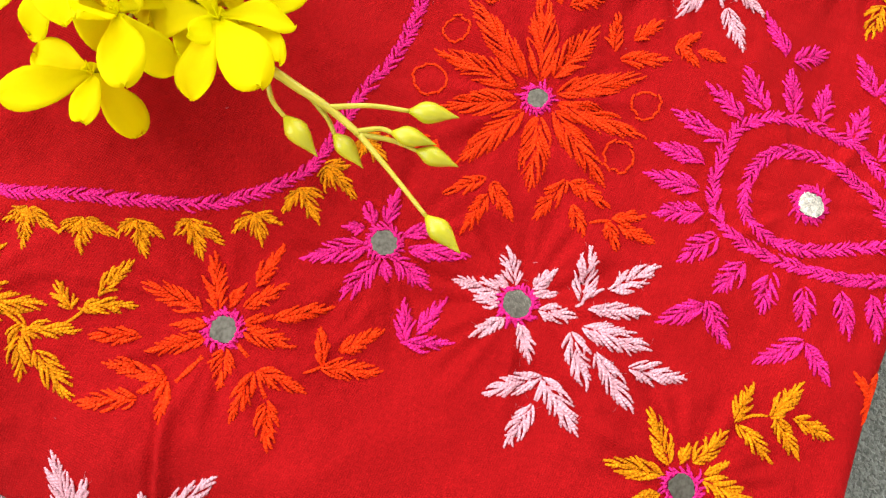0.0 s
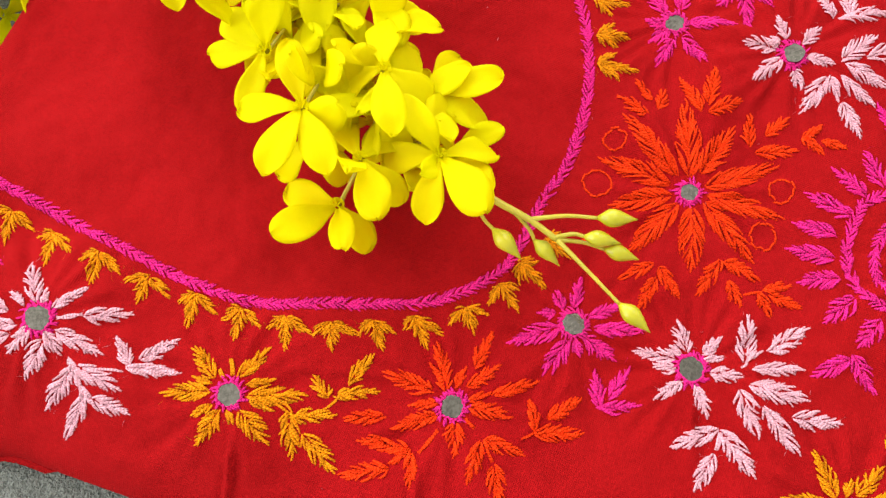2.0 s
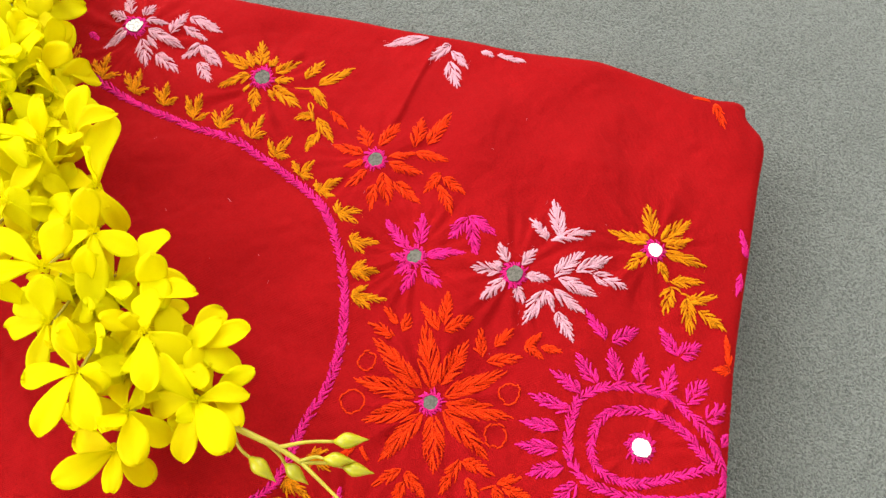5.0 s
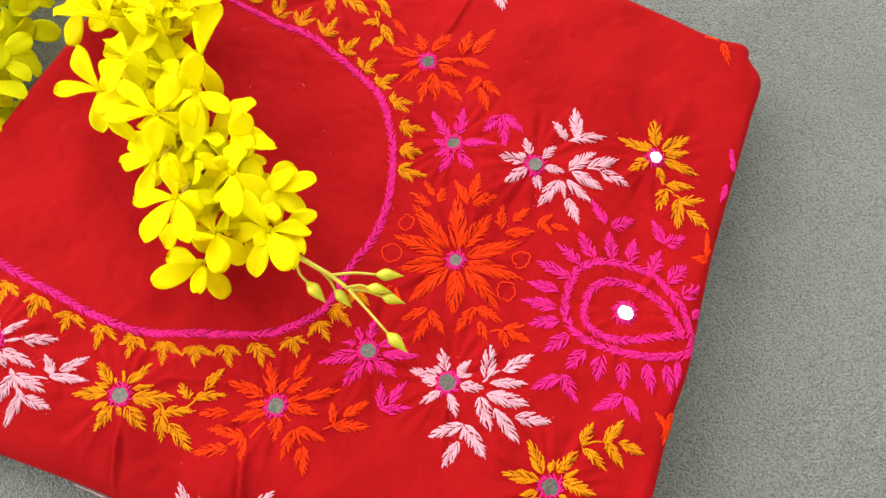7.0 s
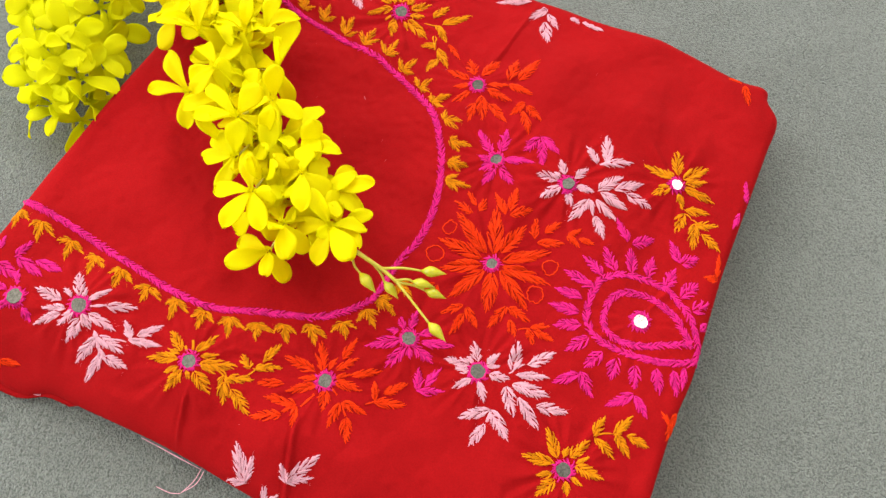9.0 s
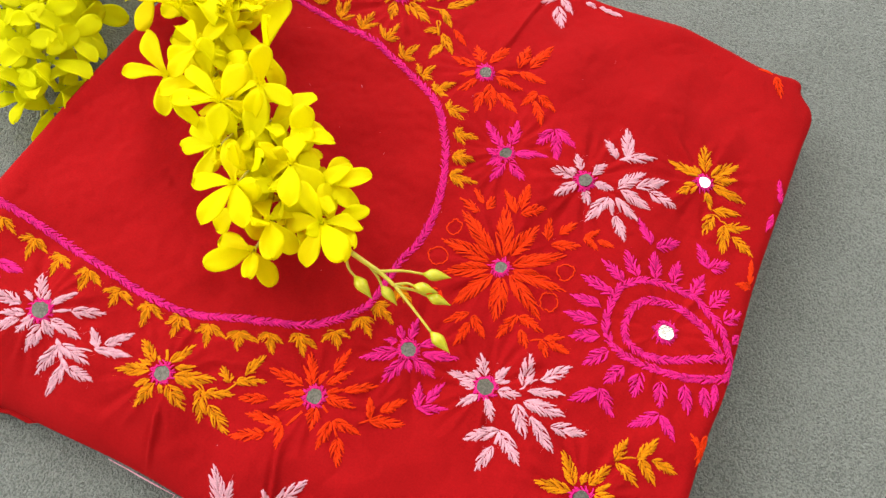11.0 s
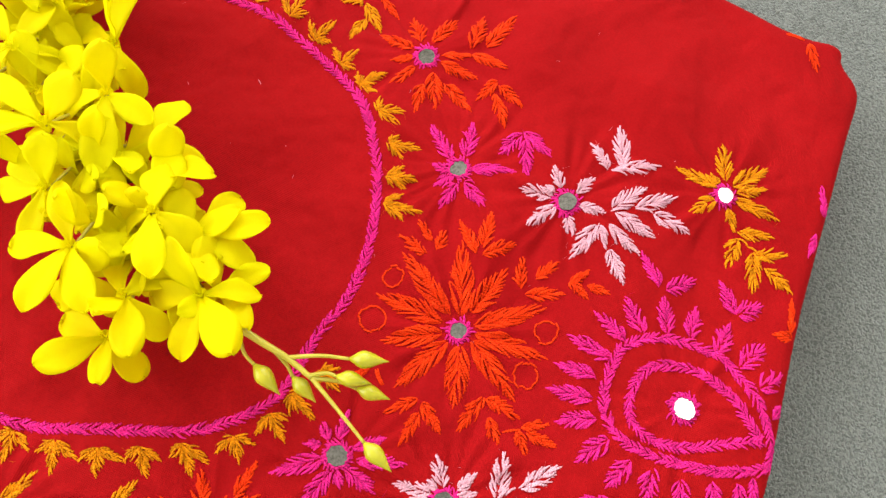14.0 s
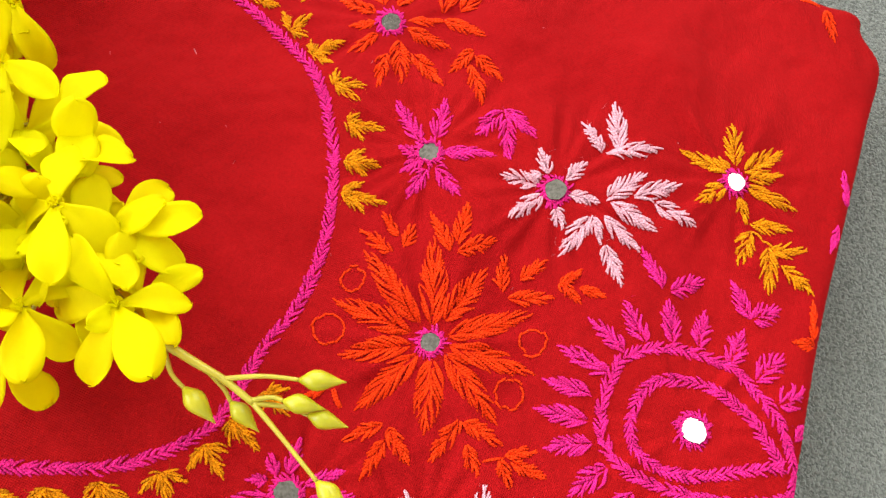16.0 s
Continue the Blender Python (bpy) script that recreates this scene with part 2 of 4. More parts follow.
def blanket():
    cell = 1.4
    xs, ys = np.arange(-480, 480, cell), np.arange(-330, 460, cell)
    shape = (len(ys), len(xs))
    z = 0.25 * field(shape, cell, 1.3, 3) + 0.06 * field(shape, cell, 5, 30) + 0.7 * field(shape, cell, 70, 260)
    X, Y = np.meshgrid(xs, ys)
    z *= np.clip(np.minimum(np.minimum(X - xs[0], xs[-1] - X), np.minimum(Y - ys[0], ys[-1] - Y)) / 40, 0, 1)  # flat at its margin
    verts = np.stack([X, Y, z], -1).reshape(-1, 3)
    i = np.arange(shape[0] * shape[1]).reshape(shape)
    faces = np.stack([i[:-1, :-1], i[:-1, 1:], i[1:, 1:], i[1:, :-1]], -1).reshape(-1, 4)
    # the plain outer part, down over the bed's edges
    n = len(verts)
    ring = np.concatenate([i[0, :], i[1:, -1], i[-1, -2::-1], i[-2:0:-1, 0]])
    inner = verts[ring]
    sx, sy = 1480 / 480, 1280 / 400
    outer = np.stack([inner[:, 0] * sx, (inner[:, 1] - 65) * sy, np.zeros(len(ring))], 1)
    drop = outer * (1.01, 1.01, 1) - (0, 0, 60)
    verts = np.concatenate([verts, outer, drop])
    m = len(ring)
    k = np.arange(m)
    j = (k + 1) % m
    skirt = np.concatenate([np.stack([ring[k], n + k, n + j, ring[j]], 1), np.stack([n + k, n + m + k, n + m + j, n + j], 1)])
    faces = np.concatenate([faces, skirt[:, ::-1]])
    me = bpy.data.meshes.new("blanket")
    me.vertices.add(len(verts))
    me.vertices.foreach_set("co", ((verts * MM) + (0, 0, BASE)).astype(np.float32).ravel())
    me.loops.add(len(faces) * 4)
    me.loops.foreach_set("vertex_index", faces.astype(np.int32).ravel())
    me.polygons.add(len(faces))
    me.polygons.foreach_set("loop_start", np.arange(0, len(faces) * 4, 4, dtype=np.int32))
    me.polygons.foreach_set("use_smooth", [True] * len(faces))
    me.update(calc_edges=True)
    me.materials.append(FLEECE)
    return tagged(new("blanket", me), "soft grey curly fleece blanket spread flat", "blanket")


blanket()

# ---- kurti: the folded red cotton garment ----
OUTLINE = [
    (-322, 20), (-296, 69), (-267, 123), (-238, 172), (-201, 240), (-173, 291), (-159, 297), (-42, 250.5), (3, 232), (25, 222), (58, 208), (86, 195), (117, 185.5),
    (135, 179), (162, 162.6), (176, 153.4), (191, 146.4), (203, 143), (207.5, 137.5), (206, 130), (210.5, 113.5), (198.5, 88), (178, 45), (157, 1),
    (145.5, -26), (135, -53), (125.5, -76), (113, -99), (101, -126), (62, -216), (40, -240), (15, -232), (-62, -190), (-151, -143), (-183.5, -125), (-213, -110),
    (-259, -90), (-282, -80), (-303, -79), (-330, -61), (-347, -26), (-341, -8),
]
EDGE = even(smooth_curve(OUTLINE, 6, True), 2.5)
CREASES = [  # start, end, height, half width
    ((-189, -84, -196, -116), 3.6, 1.6), ((-121, -104, -128, -150), 3.6, 1.7), ((-129, -150, -133, -172), 3.0, 1.7), ((9, 158, 38, 205), 1.8, 1.6), ((-165, -58, -120, -66), 1.3, 1.4), ((-85, -42, -62, -58), 1.3, 1.4),
    ((-38, -56, -14, -66), 1.2, 1.5), ((-150, -50, -122, -60), 1.0, 1.5), ((-80, -92, -58, -72), 0.9, 1.5), ((-140, -76, -126, -92), 1.0, 1.5), ((-215, -52, -202, -64), 1.0, 1.4), ((-230, -40, -205, -52), 0.8, 2.6), ((-75, -22, -50, -40), 0.7, 2.2), ((20, 62, 40, 58), 0.6, 2.2), ((-28, -30, -6, -52), 0.6, 2.4), ((110, 30, 150, 15), 0.6, 3.5), ((-20, 96, 30, 78), 0.5, 3.0),
]
CENTRES = [(-262, -30), (-190, -66), (-105, -78), (-53, -51), (-10, -71), (0, 0), (94, -38), (40, -131), (53, 58), (127, 58), (5, 76), (-7, 134), (-62, 194), (-130, 240)]
CELL = 1.3
GX, GY = np.arange(-350, 222, CELL), np.arange(-250, 306, CELL)


def inside(px, py, poly):
    """Even-odd test of many points against a closed line."""
    hit = np.zeros(px.shape, bool)
    for (ax, ay), (bx, by) in zip(poly, np.roll(poly, -1, 0)):
        if ay != by:
            hit ^= ((ay > py) != (by > py)) & (px < (bx - ax) * (py - ay) / (by - ay) + ax)
    return hit


def nearest(px, py, poly):
    """Distance to a closed line of short steps, and the nearest place on it."""
    best, bx, by = np.full(px.shape, 1e9), px.copy(), py.copy()
    for (ax, ay), (cx, cy) in zip(poly, np.roll(poly, -1, 0)):
        ux, uy = cx - ax, cy - ay
        t = np.clip(((px - ax) * ux + (py - ay) * uy) / (ux * ux + uy * uy + 1e-9), 0, 1)
        qx, qy = ax + t * ux, ay + t * uy
        d = np.hypot(px - qx, py - qy)
        m = d < best
        best[m], bx[m], by[m] = d[m], qx[m], qy[m]
    return best, bx, by


def hem_drop(x, y):
    """How far the loose hem on the near side slopes down from the stack to the blanket."""
    inward = ((np.asarray(x, float) + 310) * 111 + (np.asarray(y, float) + 72) * 240) / math.hypot(111, 240)
    return 26 * np.clip(1 - inward / 46, 0, 1) ** 1.4


def swell(x, y):
    """The layers beneath lift the cloth beside the neck and let it sink a little under it."""
    return 11 * np.exp(-((x - 60) ** 2 + (y - 110) ** 2) / (2 * 65**2)) - 4.5 * np.exp(-((x + 55) ** 2 + (y + 48) ** 2) / (2 * 28**2))


PX, PY = np.meshgrid(GX, GY)
IN = inside(PX, PY, EDGE)
DIST, NX, NY = nearest(PX, PY, EDGE)
HEIGHT = 1.2 * field(PX.shape, CELL, 45, 200) + 0.2 * field(PX.shape, CELL, 9, 34) + 0.05 * field(PX.shape, CELL, 3, 9)
for (ax, ay, bx, by), up, half in CREASES:
    ux, uy = bx - ax, by - ay
    t = np.clip(((PX - ax) * ux + (PY - ay) * uy) / (ux * ux + uy * uy), -0.3, 1.3)
    off = ((PX - ax) * uy - (PY - ay) * ux) / math.hypot(ux, uy)
    along = np.exp(-((np.clip(np.abs(t - 0.5) - 0.35, 0, 1) / 0.22) ** 2)) * np.exp(-((np.hypot(PX - ax - t * ux, PY - ay - t * uy) / (half * 3)) ** 2))
    HEIGHT += up * along * (np.exp(-((off / half) ** 2)) - 0.6 * np.exp(-(((off - half * 1.2) / half) ** 2)))
for cx, cy in CENTRES:  # cloth drawn together by the stitches
    r, a = np.hypot(PX - cx, PY - cy), np.arctan2(PY - cy, PX - cx)
    pull = np.zeros(PX.shape)
    for waves in (7, 11, 16, 23):
        pull += rng.uniform(0.5, 1) * np.sin(waves * a + rng.uniform(0, 6.3))
    HEIGHT += 0.55 * pull * np.exp(-(((r - 24) / 13) ** 2))
ROUND = 8.0
EDGE_DROP = 6.0 * (1 - np.sqrt(np.clip(1 - (1 - np.clip(DIST / ROUND, 0, 1)) ** 2, 0, 1)))
HEIGHT = HEIGHT * np.clip(DIST / 14, 0.25, 1) - np.where(IN, EDGE_DROP, 6.0) + np.where(IN, swell(PX, PY) - hem_drop(PX, PY), swell(NX, NY) - hem_drop(NX, NY))


def cloth_z(x, y):
    """Height of the cloth at many places."""
    u, v = (np.asarray(x, float) - GX[0]) / CELL, (np.asarray(y, float) - GY[0]) / CELL
    i, j = np.clip(u.astype(int), 0, len(GX) - 2), np.clip(v.astype(int), 0, len(GY) - 2)
    a, b = np.clip(u - i, 0, 1), np.clip(v - j, 0, 1)
    return (HEIGHT[j, i] * (1 - a) + HEIGHT[j, i + 1] * a) * (1 - b) + (HEIGHT[j + 1, i] * (1 - a) + HEIGHT[j + 1, i + 1] * a) * b


def garment_body():
    x, y, z = PX.copy(), PY.copy(), HEIGHT.copy()
    out = ~IN
    x[out], y[out], z[out] = NX[out], NY[out], -6.0 + swell(NX[out], NY[out]) - hem_drop(NX[out], NY[out])
    keep = IN[:-1, :-1] | IN[:-1, 1:] | IN[1:, :-1] | IN[1:, 1:]
    i = np.arange(PX.size).reshape(PX.shape)
    quads = np.stack([i[:-1, :-1], i[:-1, 1:], i[1:, 1:], i[1:, :-1]], -1)[keep]
    used = np.unique(quads)
    index = np.full(PX.size, -1)
    index[used] = np.arange(len(used))
    verts = np.stack([x.ravel()[used], y.ravel()[used], z.ravel()[used]], 1)
    quads = index[quads]
    # side of the folded stack under the rim
    mid = EDGE.mean(0)
    inward = (mid - EDGE) / np.linalg.norm(mid - EDGE, axis=1)[:, None]
    n, m = len(verts), len(EDGE)
    wob = 0.5 * np.sin(np.arange(m) * 0.31) + 0.5 * np.sin(np.arange(m) * 0.13 + 1)
    rows = [np.c_[EDGE + inward * push, h + part * swell(*EDGE.T) - hem_drop(*EDGE.T)] for push, h, part in ((0.1, -5.9, 1.0), (1.0, -7.4, 0.5), (3.0, -8.4, 0.0))]
    rows[2][:, :2] += inward * wob[:, None]
    verts = np.concatenate([verts, *rows])
    k = np.arange(m)
    j = (k + 1) % m
    sides = np.concatenate([np.stack([n + r * m + k, n + (r + 1) * m + k, n + (r + 1) * m + j, n + r * m + j], 1) for r in range(2)])
    return mesh_from("kurti", verts * MM, np.concatenate([quads, sides]), RED_CLOTH)


kurti = tagged(put("kurti", garment_body()), "folded red cotton kurti with bright thread-and-mirror embroidery on grey fleece", "garment")


def under_layer():
    """The back of the garment, folded beneath: a thick soft slab that peeps out along the hem."""
    rim = even(EDGE, 6)
    mid = np.array([-60.0, 40.0])
    m = len(rim)
    push = 1 + 0.006 * np.sin(np.arange(m) * 0.17)
    grow = np.where((rim[:, 0] < -262) & (rim[:, 1] < -40), 1.022, 0.994)
    rows = []
    for s, h in ((0.93, -6.6), (0.985, -6.9), (0.998, -8.6), (0.995, -10.6), (0.97, -11.4)):
        rows.append(np.c_[mid + (rim - mid) * (s * push * grow)[:, None], h - hem_drop(*rim.T)])
    verts = np.concatenate(rows)
    k = np.arange(m)
    j = (k + 1) % m
    faces = [tuple(f) for r in range(4) for f in np.stack([r * m + k, (r + 1) * m + k, (r + 1) * m + j, r * m + j], 1)]
    faces += [tuple(range(m)), tuple(range(5 * m - 1, 4 * m - 1, -1))]
    return mesh_from("back_panel", verts * MM, faces, RED_CLOTH)


put("back_panel", under_layer(), kurti)


def folded_layer(top, low, inset, phase):
    """One soft fold of the garment further down in the stack, set back a little under the rim."""
    rim = even(EDGE, 6)
    mid = np.array([-60.0, 40.0])
    m = len(rim)
    way = (mid - rim) / np.linalg.norm(mid - rim, axis=1)[:, None]
    back = inset + 2.2 * np.sin(np.arange(m) * 0.11 + phase) + 1.2 * np.sin(np.arange(m) * 0.29 + 2 * phase)
    half, centre = (top - low) / 2, (top + low) / 2
    rows = []
    for a in np.linspace(90, -90, 9):
        bulge = half * (1 - math.cos(radians(a)))
        line = rim + way * (back + bulge)[:, None]
        rows.append(np.c_[line, np.maximum(centre + half * math.sin(radians(a)) - hem_drop(*rim.T), low * 0.02 - 39.6)])
    verts = np.concatenate(rows)
    k = np.arange(m)
    j = (k + 1) % m
    faces = [tuple(f) for r in range(8) for f in np.stack([r * m + k, (r + 1) * m + k, (r + 1) * m + j, r * m + j], 1)]
    faces += [tuple(range(m - 1, -1, -1)), tuple(range(8 * m, 9 * m))]
    return mesh_from("folded_layer", verts * MM, faces, RED_CLOTH)


for top, low, inset, phase in ((-10.6, -20.6, 9, 0.4), (-20.2, -30.4, 12, 1.9), (-30.0, -40.4, 10, 3.3)):
    put("folded_layer", folded_layer(top, low, inset, phase), kurti)

# ---- embroidery ----
SIDES, STEPS = 6, 5
PROFILE = np.array([0.78, 1.0, 1.04, 1.0, 0.7])
ARCH = np.array([-0.2, 0.4, 0.5, 0.4, -0.2])


def stitches(name, strokes, mat, origin, lift=0.0):
    """Strokes of thread laid on the cloth: rows of x0, y0, x1, y1, half width, height. One short plump tube each."""
    s = np.array(strokes, float)
    n = len(s)
    u = np.linspace(0, 1, STEPS)
    d = s[:, 2:4] - s[:, 0:2]
    length = np.linalg.norm(d, axis=1)
    side = np.stack([-d[:, 1], d[:, 0]], 1) / (length[:, None] + 1e-9)
    bow = rng.normal(0, 0.075, n) * length
    cx = s[:, 0, None] + d[:, 0, None] * u + side[:, 0, None] * bow[:, None] * np.sin(np.pi * u)
    cy = s[:, 1, None] + d[:, 1, None] * u + side[:, 1, None] * bow[:, None] * np.sin(np.pi * u)
    drop = hem_drop(cx, cy) / 455  # the pattern spreads a little where the hem slopes away
    cx, cy = cx + (cx + 60) * drop, cy + (cy + 180) * drop
    r = s[:, 4, None] * PROFILE
    cz = cloth_z(cx, cy) + s[:, 4, None] * ARCH + s[:, 5, None] * np.sin(np.pi * u) + lift
    a = np.arange(SIDES) / SIDES * 2 * np.pi
    w, h = np.cos(a), np.sin(a)
    x = cx[..., None] + side[:, 0, None, None] * w * r[..., None] - origin[0]
    y = cy[..., None] + side[:, 1, None, None] * w * r[..., None] - origin[1]
    z = cz[..., None] + h * r[..., None] * 0.62
    verts = np.stack([x, y, z], -1).reshape(-1, 3) * MM
    uv = np.stack([np.broadcast_to((u * length[:, None])[..., None] * 0.5, x.shape), np.broadcast_to(np.arange(SIDES) / SIDES * 0.7, x.shape)], -1).reshape(-1, 2)
    base = (np.arange(n) * STEPS * SIDES)[:, None, None]
    k, q = np.arange(STEPS - 1)[:, None] * SIDES, np.arange(SIDES)
    p = (q + 1) % SIDES
    quad = np.stack(np.broadcast_arrays(k + q, k + p, k + SIDES + p, k + SIDES + q), -1).reshape(1, -1, 4)
    faces = (base + quad).reshape(-1, 4).tolist()
    for b in (np.arange(n) * STEPS * SIDES).tolist():
        faces.append(list(range(b + SIDES - 1, b - 1, -1)))
        faces.append(list(range(b + (STEPS - 1) * SIDES, b + STEPS * SIDES)))
    return mesh_from(name, verts, faces, mat, uv)


def leaf_strokes(bx, by, tx, ty, width, thick=0.5, fuzz=2):
    """Fishbone stitch: slanting threads on both sides of a midrib, from the tip down to the base."""
    b, t = np.array((bx, by)), np.array((tx, ty))
    length = np.linalg.norm(t - b)
    along = (t - b) / length
    across = np.array((-along[1], along[0]))
    out = []
    if width < 2.7:  # a single or double running stitch
        n = max(1, int(length / 6))
        for k in range(n):
            for off in ((-0.5, 0.5) if width > 2.0 else (0.0,)):
                p, q = b + along * length * k / n + across * off * 1.0, b + along * length * (k + 1.05) / n + across * off * 0.8
                out.append((*p, *q, thick, 0.1))
        return out
    half = width / 2
    thick = thick * 0.9
    out.append((*(t - along * min(6.5, length * 0.45)), *(t + along * 0.3), thick * 1.05, 0.25))
    n = max(4, int(length * 0.9 / 1.7))
    run = max(5.2, length * 0.36)
    for k in range(n):
        s = 0.93 - 0.82 * k / n
        spread = half * math.sin(math.pi * s**0.8) ** 0.75
        for sign in (-1, 1):
            jit = rng.normal(0, 0.5, 4)
            ps, pa = s * length + jit[0] + sign * 0.3, sign * (spread + 0.8 * jit[1])
            qs = max(-0.5 + jit[3], ps - run * rng.uniform(0.85, 1.15))
            qa = sign * (0.12 * spread * (qs < 2) + abs(jit[3]) * 0.4 - 0.25)
            out.append((*(b + along * ps + across * pa), *(b + along * qs + across * qa), thick * rng.uniform(0.86, 1.12), 0.02 + 0.75 * rng.random()))
    for sign in (-1, 1):  # two threads along the middle of each half
        for s in (0.42, 0.7):
            j = rng.normal(0, 0.3, 2)
            w = half * 0.45 * sign
            out.append((*(b + along * (s * length + j[0]) + across * (w + j[1] * 0.4)), *(b + along * max(0.2, s * length - run) + across * w * 0.3), thick * 0.95, 0.15))
    for k in range(fuzz):  # stray fibres
        a, far = rng.uniform(0, 6.28), rng.uniform(1.5, 4.0)
        p = b + along * length * rng.random() + across * rng.uniform(-half, half)
        out.append((*p, p[0] + far * math.cos(a), p[1] + far * math.sin(a), 0.035, 0.05))
    return out


def plait_strokes(line, half, thick=0.42, step=1.4, run=4.2):
    """A plaited band along a line: two rows of slanting threads that meet in its middle."""
    p = even(line, step)
    t = np.gradient(p, axis=0)
    t /= np.linalg.norm(t, axis=1)[:, None]
    nrm = np.stack([-t[:, 1], t[:, 0]], 1)
    out = []
    for k in range(len(p)):
        for sign in (-1, 1):
            j = rng.normal(0, 0.42, 3)
            a = p[k] + nrm[k] * sign * (half + j[0]) + t[k] * (run * 0.5 + j[1])
            b = p[k] - nrm[k] * sign * 0.35 - t[k] * (run * 0.5 + j[2])
            out.append((*a, *b, thick * rng.uniform(0.9, 1.1), 0.3))
    return out


def ring_strokes(cx, cy, r):
    """Radial stitches that hold a mirror, with a round of thread at its rim."""
    out = []
    n = int(14 + r * 6)
    for k in range(n):
        a = 2 * math.pi * (k + rng.uniform(-0.35, 0.35)) / n
        i, o = r * rng.uniform(0.84, 0.98), r + rng.uniform(1.6, 3.4) + (1.4 if rng.random() < 0.15 else 0)
        turn = rng.uniform(0.1, 0.5)
        out.append((cx + i * math.cos(a), cy + i * math.sin(a), cx + o * math.cos(a + turn), cy + o * math.sin(a + turn), 0.42, 0.35))
    for k in range(n // 2):
        a, b = 2 * math.pi * k / (n // 2), 2 * math.pi * (k + 1.6) / (n // 2)
        q = r * rng.uniform(1.0, 1.22)
        out.append((cx + q * math.cos(a), cy + q * math.sin(a), cx + q * 1.05 * math.cos(b), cy + q * 1.05 * math.sin(b), 0.42, 0.7))
    return out


def mirror_disc(cx, cy, r, tilt, seed):
    """A small hand-cut glass mirror, not quite round, tilted a little under its stitches."""
    g = random.Random(seed)
    n = 14
    turn = np.arange(12) / 12 * 2 * np.pi
    z = max(float(np.max(cloth_z(cx + q * np.cos(turn), cy + q * np.sin(turn)) - tilt[0] * q * np.cos(turn) - tilt[1] * q * np.sin(turn))) for q in (0, r / 2, r)) + 0.3
    pts = []
    for k in range(n):
        a, q = 2 * math.pi * k / n, r * g.uniform(0.94, 1.14)
        pts.append((q * math.cos(a), q * math.sin(a)))
    verts = [(x, y, z + tilt[0] * x + tilt[1] * y) for x, y in pts] + [(x, y, z - 0.9 + tilt[0] * x + tilt[1] * y) for x, y in pts]
    faces = [tuple(range(n)), tuple(range(2 * n - 1, n - 1, -1))] + [(k, n + k, n + (k + 1) % n, (k + 1) % n) for k in range(n)]
    return mesh_from("mirror", np.array(verts) * MM, faces, MIRROR, smooth=False)


def motif(name, colour, at, r, leaves, label, tilt=(0, 0)):
    """One embroidered flower or spray: the mirror's ring of stitches, the mirror, and each leaf as a piece of its own."""
    mat = THREADS[colour]
    seed = int(abs(at[0]) * 7 + abs(at[1]) * 3)
    if r:
        body = put(name, stitches(name, ring_strokes(*at, r), THREADS["pink"], at), kurti, label)
        put("mirror", mirror_disc(*at, r, tilt, seed), body, "small round mirror")
    else:
        bx, by, tx, ty, w = leaves[0]
        body = put(name, stitches(name, leaf_strokes(at[0] + bx, at[1] + by, at[0] + tx, at[1] + ty, w), mat, at), kurti, label)
        leaves = leaves[1:]
    body.location = (at[0] * MM, at[1] * MM, 0)
    for bx, by, tx, ty, w in leaves:
        put("leaf" if w >= 2.7 else "stem_stitch", stitches("leaf", leaf_strokes(at[0] + bx, at[1] + by, at[0] + tx, at[1] + ty, w, 0.52, 5 if colour == "white" else 1), mat, at), body)
    return body


# leaves of each motif: base, tip and width, from the motif's middle
WHITEL = [(-1.3, 6.8, -3.7, 22.9, 7.7), (-6.1, 5.6, -10.7, 11.4, 3.3), (2.3, 6.1, 3.6, 10.9, 2.9), (5.9, 3.5, 19, 10.2, 3.9), (17.7, -0.7, 35.7, -1.4, 5.7), (6.7, -0.6, 16.6, -0.1, 2.5), (6.7, -5.9, 24.1, -16.2, 6.5), (2.4, -6, 7.8, -14.8, 4.6), (1.1, -9.3, -5, -23.8, 8.4), (-4.2, -4.1, -11.8, -12.8, 5.8), (-12.4, 3.8, -29.5, 11.7, 7.5), (-9.6, -1.8, -23.5, -0.9, 4.5), (-12.3, -5.5, -27, -11.7, 6.5), (34.2, -21, 29.5, -9.6, 5.5), (38.8, -18.7, 53.4, -12.5, 4.8), (33.7, -22, 53.5, -25.6, 4.8), (11.9, -20.3, 2.7, -36.5, 8.1), (15.5, -20.3, 31.2, -30.7, 7.4)]
WHITEL_B = [(11.1, -16.4, 15.5, -28.7, 2.7), (17, -31.9, 11.7, -48.9, 6.5), (20.9, -33.1, 34.6, -40.2, 6.6), (15.7, -27.7, 20.6, -35, 2.7), (22.9, -21.8, 31.5, -23.3, 1.9)]
ORANGEL = [(-5.5, 6.7, -12.9, 19.6, 6.8), (-2.1, 6.4, -3.5, 9.9, 2.3), (1.6, 6.8, 1, 13.2, 2.6), (4.7, 6.8, 16.5, 16.7, 6), (7.8, -1.2, 29.6, -3.1, 7.5), (7.3, 3, 17.7, 4.4, 2.7), (9, -2.7, 16.6, -7.7, 3.6), (4.4, -7.5, 14.2, -20.2, 8.2), (-0.3, -7, 1.5, -11.3, 2.9), (-4.4, -6.1, -12.9, -18.6, 7.2), (-7.2, -3.6, -14.7, -6.8, 2.9), (-7.9, 1.8, -26.5, 2.8, 7.7), (-7.5, 5, -14.1, 8.2, 2.9), (22, -8.9, 22.2, -26.6, 7.7), (22.2, -10.5, 40.3, -10.9, 4.9), (27.5, -17.6, 38.3, -32.8, 8), (16.8, -4.2, 23, -9.5, 2.3), (36.8, -4, 32.2, 4.6, 5.9)]
